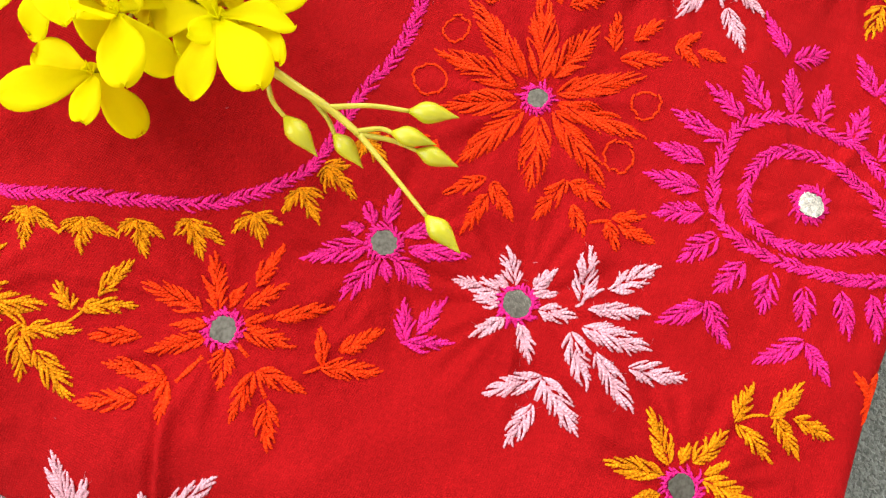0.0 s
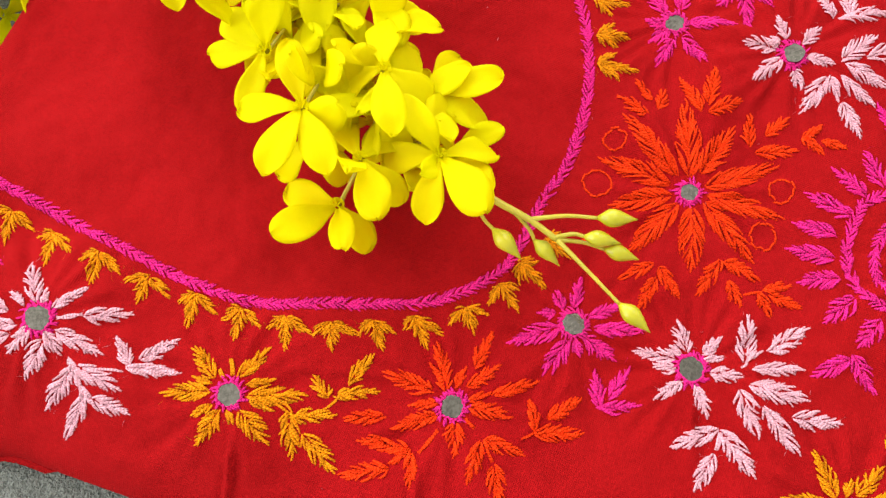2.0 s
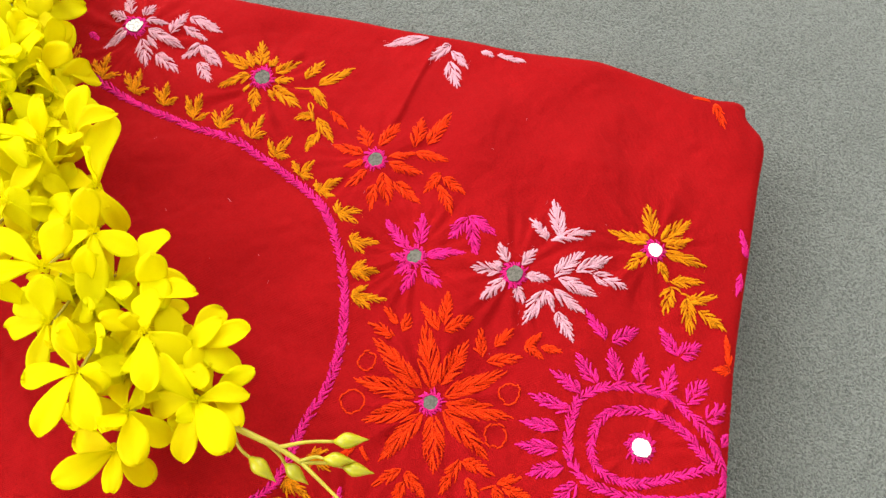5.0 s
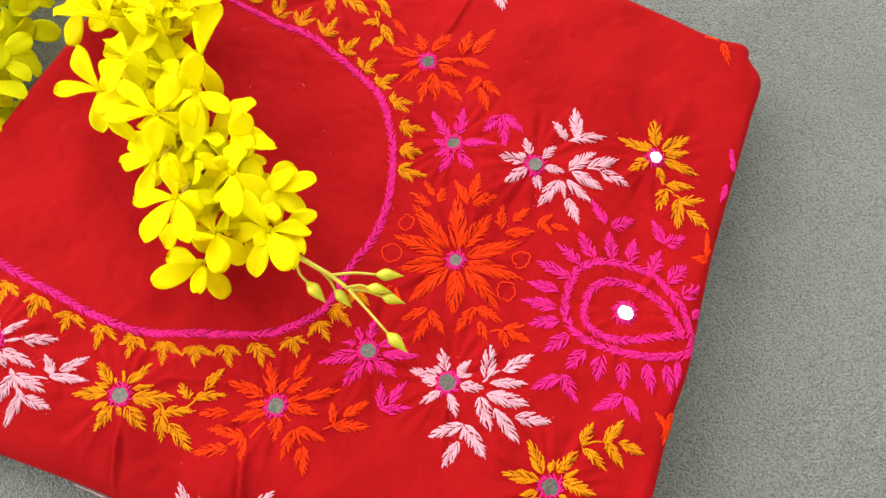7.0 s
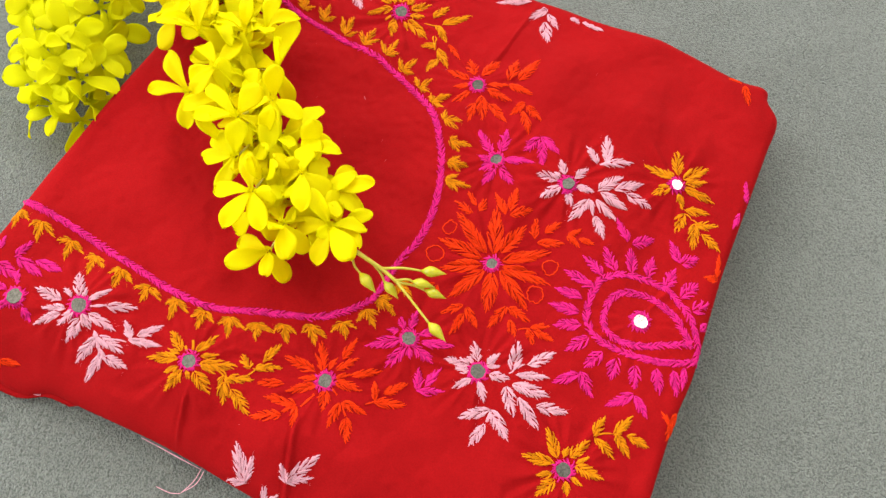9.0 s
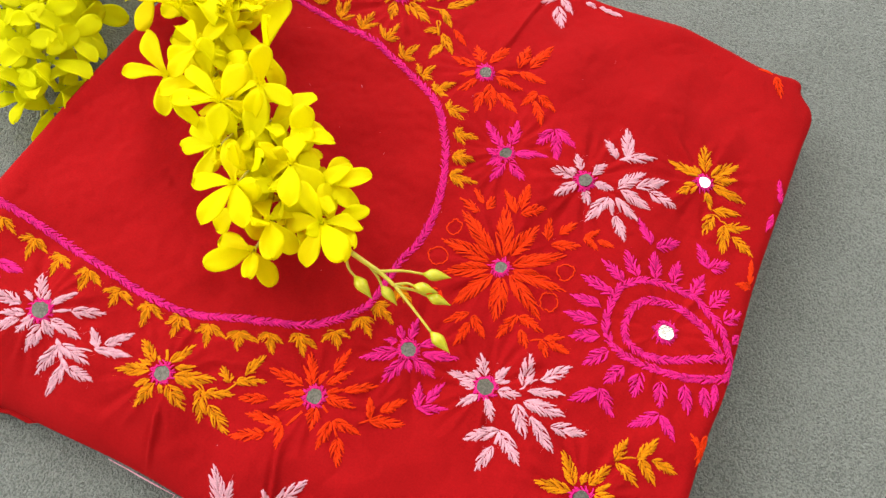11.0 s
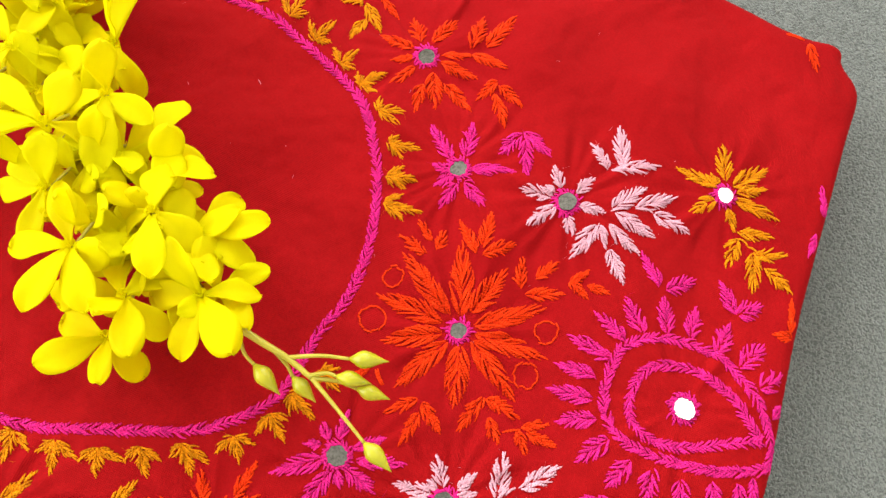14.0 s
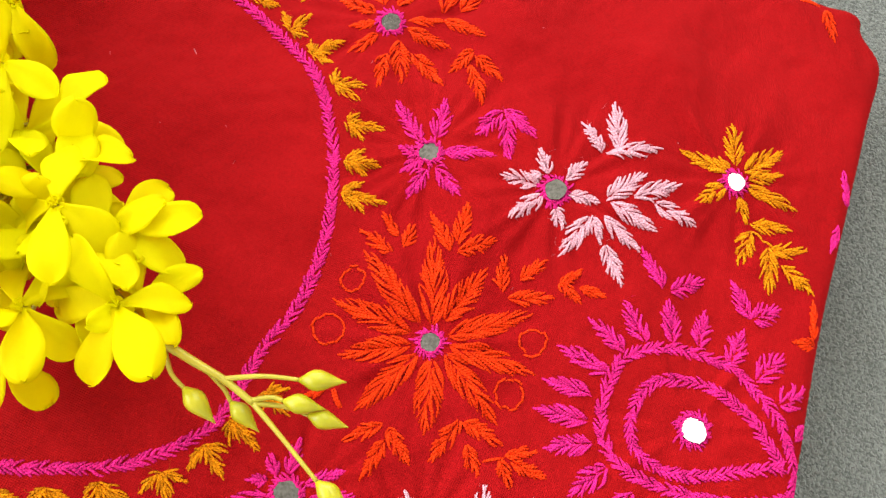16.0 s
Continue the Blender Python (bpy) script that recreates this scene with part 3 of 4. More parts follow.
ORANGEL_B = [(45.7, 0.3, 56, 10.8, 5.2), (40.8, -3.6, 57.2, -3.7, 4.3), (35.2, -8.8, 42.8, -1.7, 1.5)]
REDL = [(-1.7, 7, -3.8, 25.7, 7.8), (2, 7.7, 6.9, 14.6, 3.8), (7.3, 7.2, 20.4, 14.1, 4.7), (10.3, 14.4, 18.8, 27.6, 5.5), (6.4, 1.7, 15.5, 4.2, 3.4), (17.2, 2.9, 34.8, 7, 4.1), (7.1, -0.8, 22.8, -5.8, 6.2), (4.3, -5, 7.6, -8.7, 2.5), (0.7, -6.3, -1.5, -19, 7.3), (-6.2, -8.3, -13.9, -15.8, 2.1), (-6.6, -2.6, -24.1, -6, 5.8), (-6, 2.1, -16.8, 1.9, 3.4), (-7.3, 6.8, -25.6, 15.5, 7), (-26.1, -1.4, -41.8, -0.6, 5.5), (-17.9, -14.6, -37.3, -9.3, 5.6), (-16.9, -15.8, -18.9, -28.8, 5.1), (-26.5, -20.8, -45.1, -21.5, 6.6), (-19.4, -15.8, -25.8, -18.9, 2.7)]
REDL_B = [(9.4, -14.2, 2.7, -29.2, 6), (11.5, -13.3, 25.9, -20.7, 5.3), (13.6, -23.3, 14.1, -38.3, 7.5), (10.9, -13.3, 13.2, -21.5, 2.5), (30.8, -11.4, 30.3, 0.4, 4.5), (36.8, -7.5, 50.7, -0.5, 5.3), (30.8, -12.9, 50, -13.9, 6.2), (24.8, -14.3, 30.8, -12, 1.2)]
PINKL = [(1.2, 7.4, 5.6, 18.4, 5.6), (-3.7, 6.6, -5.8, 13.9, 4.3), (-7.5, 4.9, -14, 5.7, 4.2), (-6.7, -0.8, -27.7, -5.5, 7.7), (-3.4, -6.7, -14.8, -19.3, 7.8), (-0.2, -6.7, 0.9, -13.3, 4.3), (4, -6, 15.2, -16, 8.2), (9.4, -2.6, 28.6, -5.2, 5.5), (7.1, 2.7, 20.6, 5.9, 5.8), (5.9, -32.9, 6.6, -18.3, 6.2), (10.5, -29.7, 20.6, -18.3, 5.4), (5.9, -33.6, 22.4, -33.8, 4.7)]
WHITEC = [(-0.5, 7.8, -2.2, 20, 6.6), (6.1, 5.8, 14.2, 11.7, 4.9), (6.7, 3.2, 13.7, 3.9, 2.9), (7.2, -1.9, 19.7, -4.7, 5.9), (0.8, -7, 3, -19.3, 5.6), (-5.4, -4.5, -16.2, -10.2, 5.4), (-6, 0.3, -13.8, 3.6, 5.1), (-5.9, 5.2, -20.7, 9.6, 5.7), (-3.3, 6.8, -6.5, 10.1, 2.9), (21.5, 1.4, 26.7, 19.3, 8.6), (32.1, 4.7, 49.5, 12, 7.9), (24.9, -1.8, 44.4, -4.2, 5.3), (19.2, -1.2, 22.5, 1, 1.6), (25, 2, 29.6, 4.7, 2), (17.3, -10.1, 20.7, -28.7, 8.6), (22.1, -8.2, 43.7, -16.2, 8.6), (24.9, -17.6, 35.8, -36.2, 7.2), (36.2, -22.1, 54.7, -26, 7.4)]
WHITEC_B = [(6, -23.9, -12.6, -28.3, 6.5), (7.5, -24.8, 17.1, -42.9, 7.8), (2.7, -33.1, -6.4, -45.5, 6.4), (7.5, -24.8, 4.6, -31, 2.2)]
BIGRED = [(1.5, 7.8, 4.2, 40.4, 9.8), (6.6, 8.5, 24, 27.3, 9.6), (8.1, 2.2, 39.6, 8.8, 8.5), (8, -2.1, 38.1, -14.3, 8.6), (6.2, -5.6, 22.5, -31.3, 9), (0.5, -7.4, -4.6, -33.1, 10.7), (-6.1, -4.9, -28.7, -22.8, 9.1), (-8, -0.4, -33.7, -2.2, 8.7), (-7.9, 4.9, -34.7, 19.2, 8.8), (-4.5, 8.5, -22.5, 36.5, 9.2)]
BIGRED_RING = [(-12.9, 35.7, -23.5, 45.1, 5.3), (-9.4, 42, -14.5, 51.8, 3.3), (-7.4, 37.5, -2.5, 46.4, 5.5), (9.6, 34.5, 4.1, 50.9, 4.7), (13.1, 37.5, 18.6, 52.2, 6.6), (13.6, 33.8, 28.4, 37.5, 6.6), (28.8, 19.4, 31, 32, 6.2), (36.4, 22.3, 47.3, 28.9, 6), (32, 15.1, 48.3, 13.9, 6.4), (51.6, 19, 60.4, 24.5, 4.6), (51.9, 19, 58, 10.9, 4.4), (58.6, 17, 67.6, 12.5, 4.3), (-19.5, -28.6, -33.5, -32.8, 4.9), (-18.9, -34.7, -28, -46.9, 5.6), (-16.9, -30.3, -10.3, -43.2, 5.7), (7.8, -29.7, -3.5, -42.2, 7.1), (10.5, -29.7, 23.8, -38.7, 6.1), (10.8, -38.2, 13.1, -48.8, 6)]
BIGRED_RING_B = [(15.8, -43.8, 23.6, -43.1, 1.6), (22.3, -44.1, 24.8, -53.7, 4.9)]
BIGRED_RING2 = [(24.6, -42.4, 36.1, -41.9, 4.2), (26.8, -44.7, 38.1, -51.2, 5.4), (-39, -14.5, -47.1, -16.6, 2.8), (-35.9, -14.7, -33.6, -21.3, 2.4)]
EYE = [(-22.8, 30.5, -34.8, 43.6, 6.3), (-14.8, 33.5, -20.8, 48.9, 7.8), (-3, 33.1, -2.3, 49, 8.5), (8.1, 31.6, 13.5, 44.9, 8.5), (20, 24.5, 27.5, 36.7, 8.6), (28.6, 17, 40.6, 26.1, 10.7), (34.8, 6.8, 46.3, 12.2, 9.7), (38.5, -5.8, 43.7, -1.3, 5.4), (-30.7, 23.4, -47.5, 33.9, 6.2), (-37.2, 15.7, -54.1, 22.4, 6.2), (-40.1, 6.5, -58.6, 12, 7.8), (-39, -2, -56.4, -2.5, 7.9)]
EYE_LOW = [(-34.8, -11.3, -50, -19.7, 8.8), (-26.8, -21, -38.5, -30.9, 8.8), (-18.2, -25.8, -22.5, -38.1, 9), (-6.3, -29.9, -8.4, -44.3, 8.1), (7.1, -32, 7.5, -47.9, 7.6), (18.3, -32.8, 18.5, -48.8, 6.3), (25.3, -30.8, 22.2, -44.9, 4.6), (-4.6, 54.3, -10.1, 70, 5.9), (-0.6, 52.3, 14.7, 57.2, 7.6), (30.1, 41.1, 25.1, 56.1, 5.8), (31.4, 40, 43.6, 43.6, 9.8), (-43, -35.2, -59.2, -40.1, 6.8), (-40.4, -34.2, -35.2, -49.3, 7.7), (-10, -48.1, -26.5, -54.5, 6.9), (-8.2, -49, -2.1, -62.9, 6.8)]
ORANGEB = [(-3.5, 8, -8.3, 25.4, 7.1), (0.5, 8.1, 3.4, 13.6, 3), (4.8, 8.1, 17, 17.1, 6.2), (7.8, 4, 15.7, 7.3, 3.1), (7.7, 1.7, 22.9, -6.1, 7.6), (5, -4.7, 9.3, -9.4, 2.8), (-6.4, 3.8, -25, 9.3, 6.8), (-7.3, -1.7, -16.6, -2.8, 4.3), (-5.9, -5.8, -17.7, -14.4, 7.9), (0.6, -7, 1.1, -15.1, 4.1), (19.3, 20.5, 27.6, 32.3, 5.9), (21.1, 18.5, 31.2, 6.2, 6.3), (20.6, 20.1, 30.8, 21.3, 1.4), (32.5, 21.7, 44.5, 31.9, 6), (33.4, 20.7, 40.6, 7, 5.7), (40.8, 20.1, 52.9, 13.4, 5.4)]
WHITEU = [(-2.1, 7.4, -3.7, 17.7, 5.6), (-6.8, 2.9, -20.9, 7.3, 6.9), (-6, -1.9, -19.5, -10.2, 6.8), (-0.3, -6.7, 1.3, -15.4, 6.1), (5.5, 5, 14.6, 11.6, 5.6), (-5.7, 5.5, -9, 8.1, 2.8), (6.2, -1.7, 17.5, -5.5, 5.8), (21, 16.4, 14.7, 29.4, 5.5), (28.2, 16.8, 29.7, 37.7, 7.5), (23.7, 15, 46.1, 15.9, 6.1), (21.5, -3.1, 38.1, 5.8, 7.5), (32.5, -3.4, 52.1, 1.3, 7.4), (23.1, -6, 39.2, -17.9, 7.1), (41.1, -6.8, 55.6, -16.5, 7.5), (12.3, -11.5, -0.9, -25.6, 7.7), (18.5, -12.5, 30.5, -26.3, 6.1), (14.3, -12.6, 15.9, -22.4, 2.9), (17.9, -23.4, 21.3, -39.8, 7)]
ORANGEU = [(2, 7.9, 3.3, 25.8, 8), (6.1, 5.4, 25, 14.6, 8.9), (7.5, 1.6, 22.4, 3.3, 6.4), (6, -1.6, 25.9, -12, 5.8), (1.8, -6.4, 2.5, -17, 5.6), (-5, -2.2, -18.1, -7.5, 7.7), (-3.1, 4.8, -21.2, 14.4, 6.2), (-1.9, 6.4, -5, 11.3, 3.2), (3.9, -20.6, -3.6, -33.9, 7.8), (5.4, -16.8, 21.1, -21, 5.9), (10.2, -27.8, 6.5, -46.3, 7.5), (11.2, -28.5, 26, -29.4, 6.3), (15, -35, 25.3, -47.6, 6.3), (4, -19.9, 12.9, -28.4, 1.7)]
PINKU = [(-3.4, 5.6, -11.1, 23.5, 6.7), (3.7, 6.6, 8.7, 22.5, 7.5), (7, -0.1, 26, -3.5, 5.9), (2.6, -7, 10.6, -19.3, 6.9), (-1.9, -6.9, -9.7, -17.1, 7), (-5.9, 0.1, -11.5, 4.2, 4.7), (-5.3, -3, -11.6, -6.7, 3.9), (30.3, 15.2, 18.7, 6.3, 7.4), (32.1, 16, 43.1, 3.5, 6.9), (31.9, 12, 30.8, -5.4, 6.6)]
REDU = [(-2.4, 9.2, -4.6, 25.2, 8.8), (4.2, 9, 16.8, 21.3, 7), (8.4, 0.6, 22.2, -0.8, 4), (22.9, 0.1, 38.1, -9.2, 5.6), (7.5, -3.9, 23.5, -13.2, 6.4), (3.1, -9, 2.6, -27.5, 8.2), (-2.8, -14.5, -7.4, -29.2, 5.4), (-6.3, -5.6, -18, -13.1, 5.7), (-6.9, 0.2, -17.2, -0.8, 4), (-6.8, 5.7, -21.5, 15.3, 7), (9, -14.9, 19.3, -30.1, 6.8), (22.4, 4.7, 29.9, 22.5, 7.8), (29.7, 5.5, 45.4, 20.9, 8.5), (32.4, -15.6, 22, -23.9, 5.8), (31.4, -22.1, 34.2, -39.5, 6.1), (34.1, -17.8, 43.1, -29.4, 5.8), (-19.6, 37.5, -12.2, 25.3, 4.5)]
ORANGET = [(0.5, 9.4, 2.2, 28.4, 8.8), (-4.4, 8.2, -6.9, 20.6, 5.1), (-7.7, 8, -21.4, 23.7, 6), (-7.3, 2.8, -25.1, -0.8, 6), (-4.6, -6.6, -7.2, -20.6, 7.1), (-7.4, -3, -11.5, -6.1, 2.3), (5.8, -7.2, 19.3, -24, 8), (7, -2.4, 17, -4.2, 4.7), (8.3, 2.9, 23.1, 9.4, 6.3), (5.1, 7.4, 10, 12.9, 4.7), (3.1, -8.7, 4.5, -14.7, 3), (24.4, -3.6, 35.8, 7.9, 6.1), (31.8, -8.1, 52.8, -1.4, 6.5), (26.7, -9.9, 33.5, -26, 5.5), (17.3, -8.9, 28.3, -10.2, 1.6), (25.3, -30.1, 15.1, -29.2, 4.6), (24.5, -20.4, 24.9, -32.6, 2.2), (27.5, -32.4, 34, -48.6, 6)]
ORANGET_B = [(26.3, -40.4, 18.7, -52, 6.1)]
WHITET = [(-4.9, -1.3, -19.4, -9.5, 6.2), (-5.1, 5.7, -14.4, 13.4, 6.1), (3, -9, 3.7, -26.6, 8.7), (7.8, -3.3, 26.4, -17.5, 6.3), (7.6, 2.5, 18.8, 0, 4.2), (6.3, 6.9, 11.8, 15.6, 6.4), (6.9, -8.4, 11.1, -15.9, 3.4), (10.8, -19.8, 22.3, -35.8, 7.7), (35, -18, 24.8, -25.2, 5.7), (36.6, -18.3, 46.7, -35.8, 7.4), (34.6, -29.9, 39.5, -45.2, 7.6), (19.9, -6.3, 30.7, 6.4, 7.3), (28.1, -4.8, 40.1, -15.6, 5.3), (32, 2.1, 49.2, -11.8, 7), (-1.7, 9.3, -3.4, 24.3, 7.1)]
WHITEEDGE = [(-6.3, 16.5, -32, 17, 5.6), (4.6, 8.6, -8.7, 0.8, 6.2), (6.5, 4, 12.5, -9.4, 5.5), (3.3, -2.7, 3.6, -22.4, 8.8), (23, -0.1, 28.5, -4.5, 2.9), (31.2, -4.4, 45.6, -12.5, 3.2)]
REDEDGE = [(-0.7, 4.7, -0.4, -12, 5.5), (-2.5, 7.2, -11.6, 10.3, 2.5)]
PINKEDGE = [(1.1, -2.1, 2.2, 12, 3.7), (-5.1, -11.9, -11.4, -23.4, 3.2), (-333.2, 199.1, -329.6, 193.7, 3.8)]
REDRIGHT = [(1, 1.3, 4.5, 16.7, 3.1), (0.3, -1.5, -8, 0.7, 5.5), (-35.6, -89, -44.2, -105.2, 4.5), (-39.2, -97.6, -45.2, -87.8, 3.5)]
WHITELOW = [(-0.6, 0, -7.2, 22.3, 7.8), (0.1, -0.9, -11.2, 0.5, 4.5), (0.6, 0, 4.1, 13.4, 4.6), (24.1, -1.2, 20.6, 9.1, 5.5), (27, 1.9, 43.3, 13.9, 6.6), (25.1, -1.2, 39.9, 1.2, 4.4), (11.4, -11.6, 12.5, -3.6, 4), (15.5, -11.6, 19.9, -8.5, 2.7)]
PINKLL = [(-5.2, 28.6, 4.3, 37.6, 5.7), (-3, 26.7, 13.6, 14.3, 7.2), (8.6, 25.1, 26.4, 17, 6.9), (-14.3, 22.6, -0.6, 12.5, 8), (-15.2, 34.3, -13.2, 41.1, 3.6), (-1, 9.4, -1.3, 19, 3.8), (-7.1, 5.5, -18.4, 9.8, 5.6), (-5, -3.8, -15.2, -11.5, 4.7), (6, -7.3, 11.4, -16.4, 4.7)]
REDLL = [(-1.7, 0, 9.6, -2.6, 4.9), (-2.4, -4.2, -10.6, 2.6, 5.3)]
WHITE_LABEL, ORANGE_LABEL = "pale pink thread flower with leaf sprays round a mirror", "marigold orange thread flower with leaf spray round a mirror"
RED_LABEL, PINK_LABEL = "orange-red thread flower with leaf sprays round a mirror", "magenta thread flower with leaf sprig round a mirror"
motif("embroidered_flower", "white", (-260.8, -30.5), 4.7, WHITEL + WHITEL_B, WHITE_LABEL, (-0.05, 0.1))
motif("embroidered_flower", "orange", (-189.0, -65.8), 4.3, ORANGEL + ORANGEL_B, ORANGE_LABEL)
motif("embroidered_flower", "red", (-104.7, -77.7), 4.3, REDL + REDL_B, RED_LABEL)
motif("embroidered_flower", "pink", (-53.5, -49.4), 4.5, PINKL, PINK_LABEL)
motif("embroidered_flower", "white", (-10.3, -71.4), 4.7, WHITEC + WHITEC_B, WHITE_LABEL)
motif("embroidered_flower", "red", (-0.1, 0.0), 3.5, BIGRED, "large ten-petalled orange-red thread flower with tiny mirror", (0.12, 0.0))
motif("leaf_spray", "red", (-0.1, 0.0), 0.0, BIGRED_RING + BIGRED_RING_B, "orange-red thread leaf sprays round the large flower")
motif("leaf_spray", "red", (-0.1, 0.0), 0.0, BIGRED_RING2, "orange-red thread leaf sprays round the large flower")
motif("embroidered_flower", "pink", (94.8, -38.0), 4.6, EYE, "magenta thread paisley petals round a bright mirror", (0.022, -0.094))
motif("leaf_spray", "pink", (94.8, -38.0), 0.0, EYE_LOW, "magenta thread petals under the paisley")
motif("embroidered_flower", "orange", (39.8, -131.2), 4.3, ORANGEB, ORANGE_LABEL)
motif("embroidered_flower", "white", (52.6, 56.1), 4.2, WHITEU, WHITE_LABEL, (0.2, 0.0))
motif("embroidered_flower", "orange", (127.6, 57.7), 3.7, ORANGEU, ORANGE_LABEL, (0.02, 0.03))
motif("embroidered_flower", "pink", (4.6, 74.6), 3.8, PINKU, PINK_LABEL, (0.2, 0.0))
motif("embroidered_flower", "red", (-6.9, 133.4), 4.0, REDU, RED_LABEL, (0.1, 0.03))
motif("embroidered_flower", "orange", (-62.1, 199.2), 4.4, ORANGET + ORANGET_B, ORANGE_LABEL, (0.03, 0.1))
motif("embroidered_flower", "white", (-131.4, 247.1), 4.5, WHITET, WHITE_LABEL)
motif("leaf_spray", "white", (41.5, 195.5), 0.0, WHITEEDGE, "pale pink thread leaves by the folded edge")
motif("leaf_spray", "red", (189.2, 136.0), 0.0, REDEDGE, "orange-red thread leaves by the folded edge")
motif("leaf_spray", "pink", (175.6, 50.8), 0.0, PINKEDGE, "magenta thread leaves by the folded edge")
motif("leaf_spray", "red", (147.8, -8.4), 0.0, REDRIGHT, "orange-red thread leaves by the folded edge")
motif("leaf_spray", "white", (-148.7, -136.8), 0.0, WHITELOW, "pale pink thread leaves by the folded edge")
motif("embroidered_flower", "pink", (-302.2, -24.8), 4.8, PINKLL, PINK_LABEL)
motif("leaf_spray", "red", (-300.6, -65.7), 0.0, REDLL, "orange-red thread leaves by the folded edge")

# neck line and paisley bands
NECK = [
    (-311, 43.8), (-286, 30.5), (-266, 18.8), (-245.8, 5.4), (-226.2, -6.6), (-206.8, -18.8), (-188, -27.7), (-170.2, -32.3), (-151, -34), (-131.8, -35.8), (-112.6, -36.4),
    (-93.7, -32.4), (-81, -26.1), (-72.8, -17.6), (-60.4, 1.1), (-48.9, 15.5), (-40.6, 32), (-35.4, 49), (-32.9, 68.3), (-33.4, 88.2), (-37.6, 109.1), (-46.7, 125.5), (-59.5, 141), (-68, 149.6),
    (-81.2, 161.6), (-95.6, 171.4), (-110, 180.4), (-124.8, 190.2), (-139.5, 201.9), (-153, 214), (-167, 228), (-181, 244), (-194, 262),
]
put("neckline_border", stitches("neckline_border", plait_strokes(smooth_curve(NECK, 6), 2.15), THREADS["pink"], (0, 0)), kurti, "magenta plaited thread border round the neck")
PAISLEY_OUTER = [
    (128, -64.7), (112, -65.6), (99.3, -63.7), (86.6, -60.4), (74.1, -55), (65.1, -48.5), (61, -39.2), (61.4, -29), (65.3, -18.8), (71.2, -11), (81.4, -8),
    (94.9, -8.4), (108.1, -12.6), (117.5, -19.5), (124.5, -31.3), (129, -44.8), (130.2, -56.5), (128, -64.6),
]
PAISLEY_INNER = [(125, -54), (120.7, -43.3), (115.9, -33.4), (108.2, -25.4), (97.1, -20.7), (84.1, -19.6), (75.4, -25.4), (71.4, -34), (72.2, -44), (79.4, -50.6), (90.5, -54.2), (103.6, -54.4), (115.2, -53.8), (125, -54)]
for shape in (PAISLEY_OUTER, PAISLEY_INNER):
    put("paisley_band", stitches("paisley_band", plait_strokes(smooth_curve(shape, 6), 2.2), THREADS["pink"], (0, 0)), kurti, "magenta plaited teardrop band")


def circle(cx, cy, r):
    s = []
    n = 11
    for k in range(n):
        a, b = 2 * math.pi * k / n, 2 * math.pi * (k + 1.15) / n
        q = r * rng.uniform(0.86, 1.1)
        s.append((cx + q * math.cos(a), cy + q * math.sin(a), cx + q * math.cos(b), cy + q * math.sin(b), 0.42, 0.15))
    ring = put("stitched_circle", stitches("stitched_circle", s[:1], THREADS["red"], (0, 0)), kurti, "open ring of orange-red back stitch")
    for one in s[1:]:
        put("back_stitch", stitches("back_stitch", [one], THREADS["red"], (0, 0)), ring)


for c in ((-27, 25.8, 4.9), (-37.1, 7.4, 6.0), (38.3, -2.1, 5.6), (27.8, -21, 5.8)):
    circle(*c)

# small three-leaf sprigs round the neck: meeting point, then the three tips
SPRIGS_LOWER = [
    (-309.8, 36.8, -313.1, 22.4, -317.3, 28.4, -302.7, 27.2),
    (-294.4, 27.0, -296.1, 12.8, -301.8, 24.7, -284.4, 16.3),
    (-274.7, 15.4, -276.7, 0.7, -283.3, 14.5, -265.8, 6.2),
    (-257.5, 4.9, -260.2, -9.9, -264.6, 3.4, -249.6, -5.2),
    (-238.7, -5.3, -241.8, -18.9, -246.5, -8.3, -230.2, -15.6),
    (-219.5, -16.8, -224.5, -27.5, -228.9, -18.0, -211.7, -26.3),
    (-201.4, -25.4, -205.2, -38.7, -208.3, -27.9, -192.9, -34.4),
    (-183.6, -32.6, -187.0, -45.4, -191.4, -36.1, -176.5, -41.5),
    (-166.6, -37.4, -167.2, -51.3, -174.0, -41.5, -156.2, -46.2),
    (-148.8, -41.5, -148.9, -53.3, -156.2, -46.2, -138.7, -47.6),
    (-132.9, -41.9, -129.3, -54.3, -138.7, -47.6, -124.2, -48.0),
    (-116.4, -41.5, -112.1, -55.0, -121.1, -46.6, -105.5, -49.8),
]
SPRIGS_UPPER = [
    (-95.9, -39.2, -93.4, -50.7, -103.2, -45.8, -86.8, -43.2),
    (-81.5, -30.9, -74.9, -43.3, -86.6, -39.5, -73.6, -34.2),
    (-72.3, -22.7, -62.7, -34.2, -73.3, -31.4, -64.6, -22.8),
    (-60.5, -13.8, -51.7, -23.1, -61.9, -20.7, -51.4, -13.5),
    (-30.3, 60.5, -13.4, 54.9, -22.0, 51.4, -21.0, 64.7),
    (-28.6, 73.8, -14.2, 70.7, -20.5, 67.6, -20.0, 78.3),
    (-26.7, 90.0, -11.9, 86.7, -20.8, 82.2, -21.7, 93.8),
    (-31.3, 106.8, -18.3, 105.1, -22.3, 98.7, -29.6, 113.5),
    (-39.6, 122.0, -26.0, 126.3, -31.2, 116.2, -39.8, 128.9),
    (-48.5, 135.2, -39.1, 139.6, -41.1, 130.2, -51.2, 143.8),
    (-60.6, 149.2, -49.8, 158.7, -52.4, 146.5, -62.4, 159.3),
    (-72.6, 161.2, -63.5, 175.0, -63.1, 163.1, -76.0, 174.6),
]
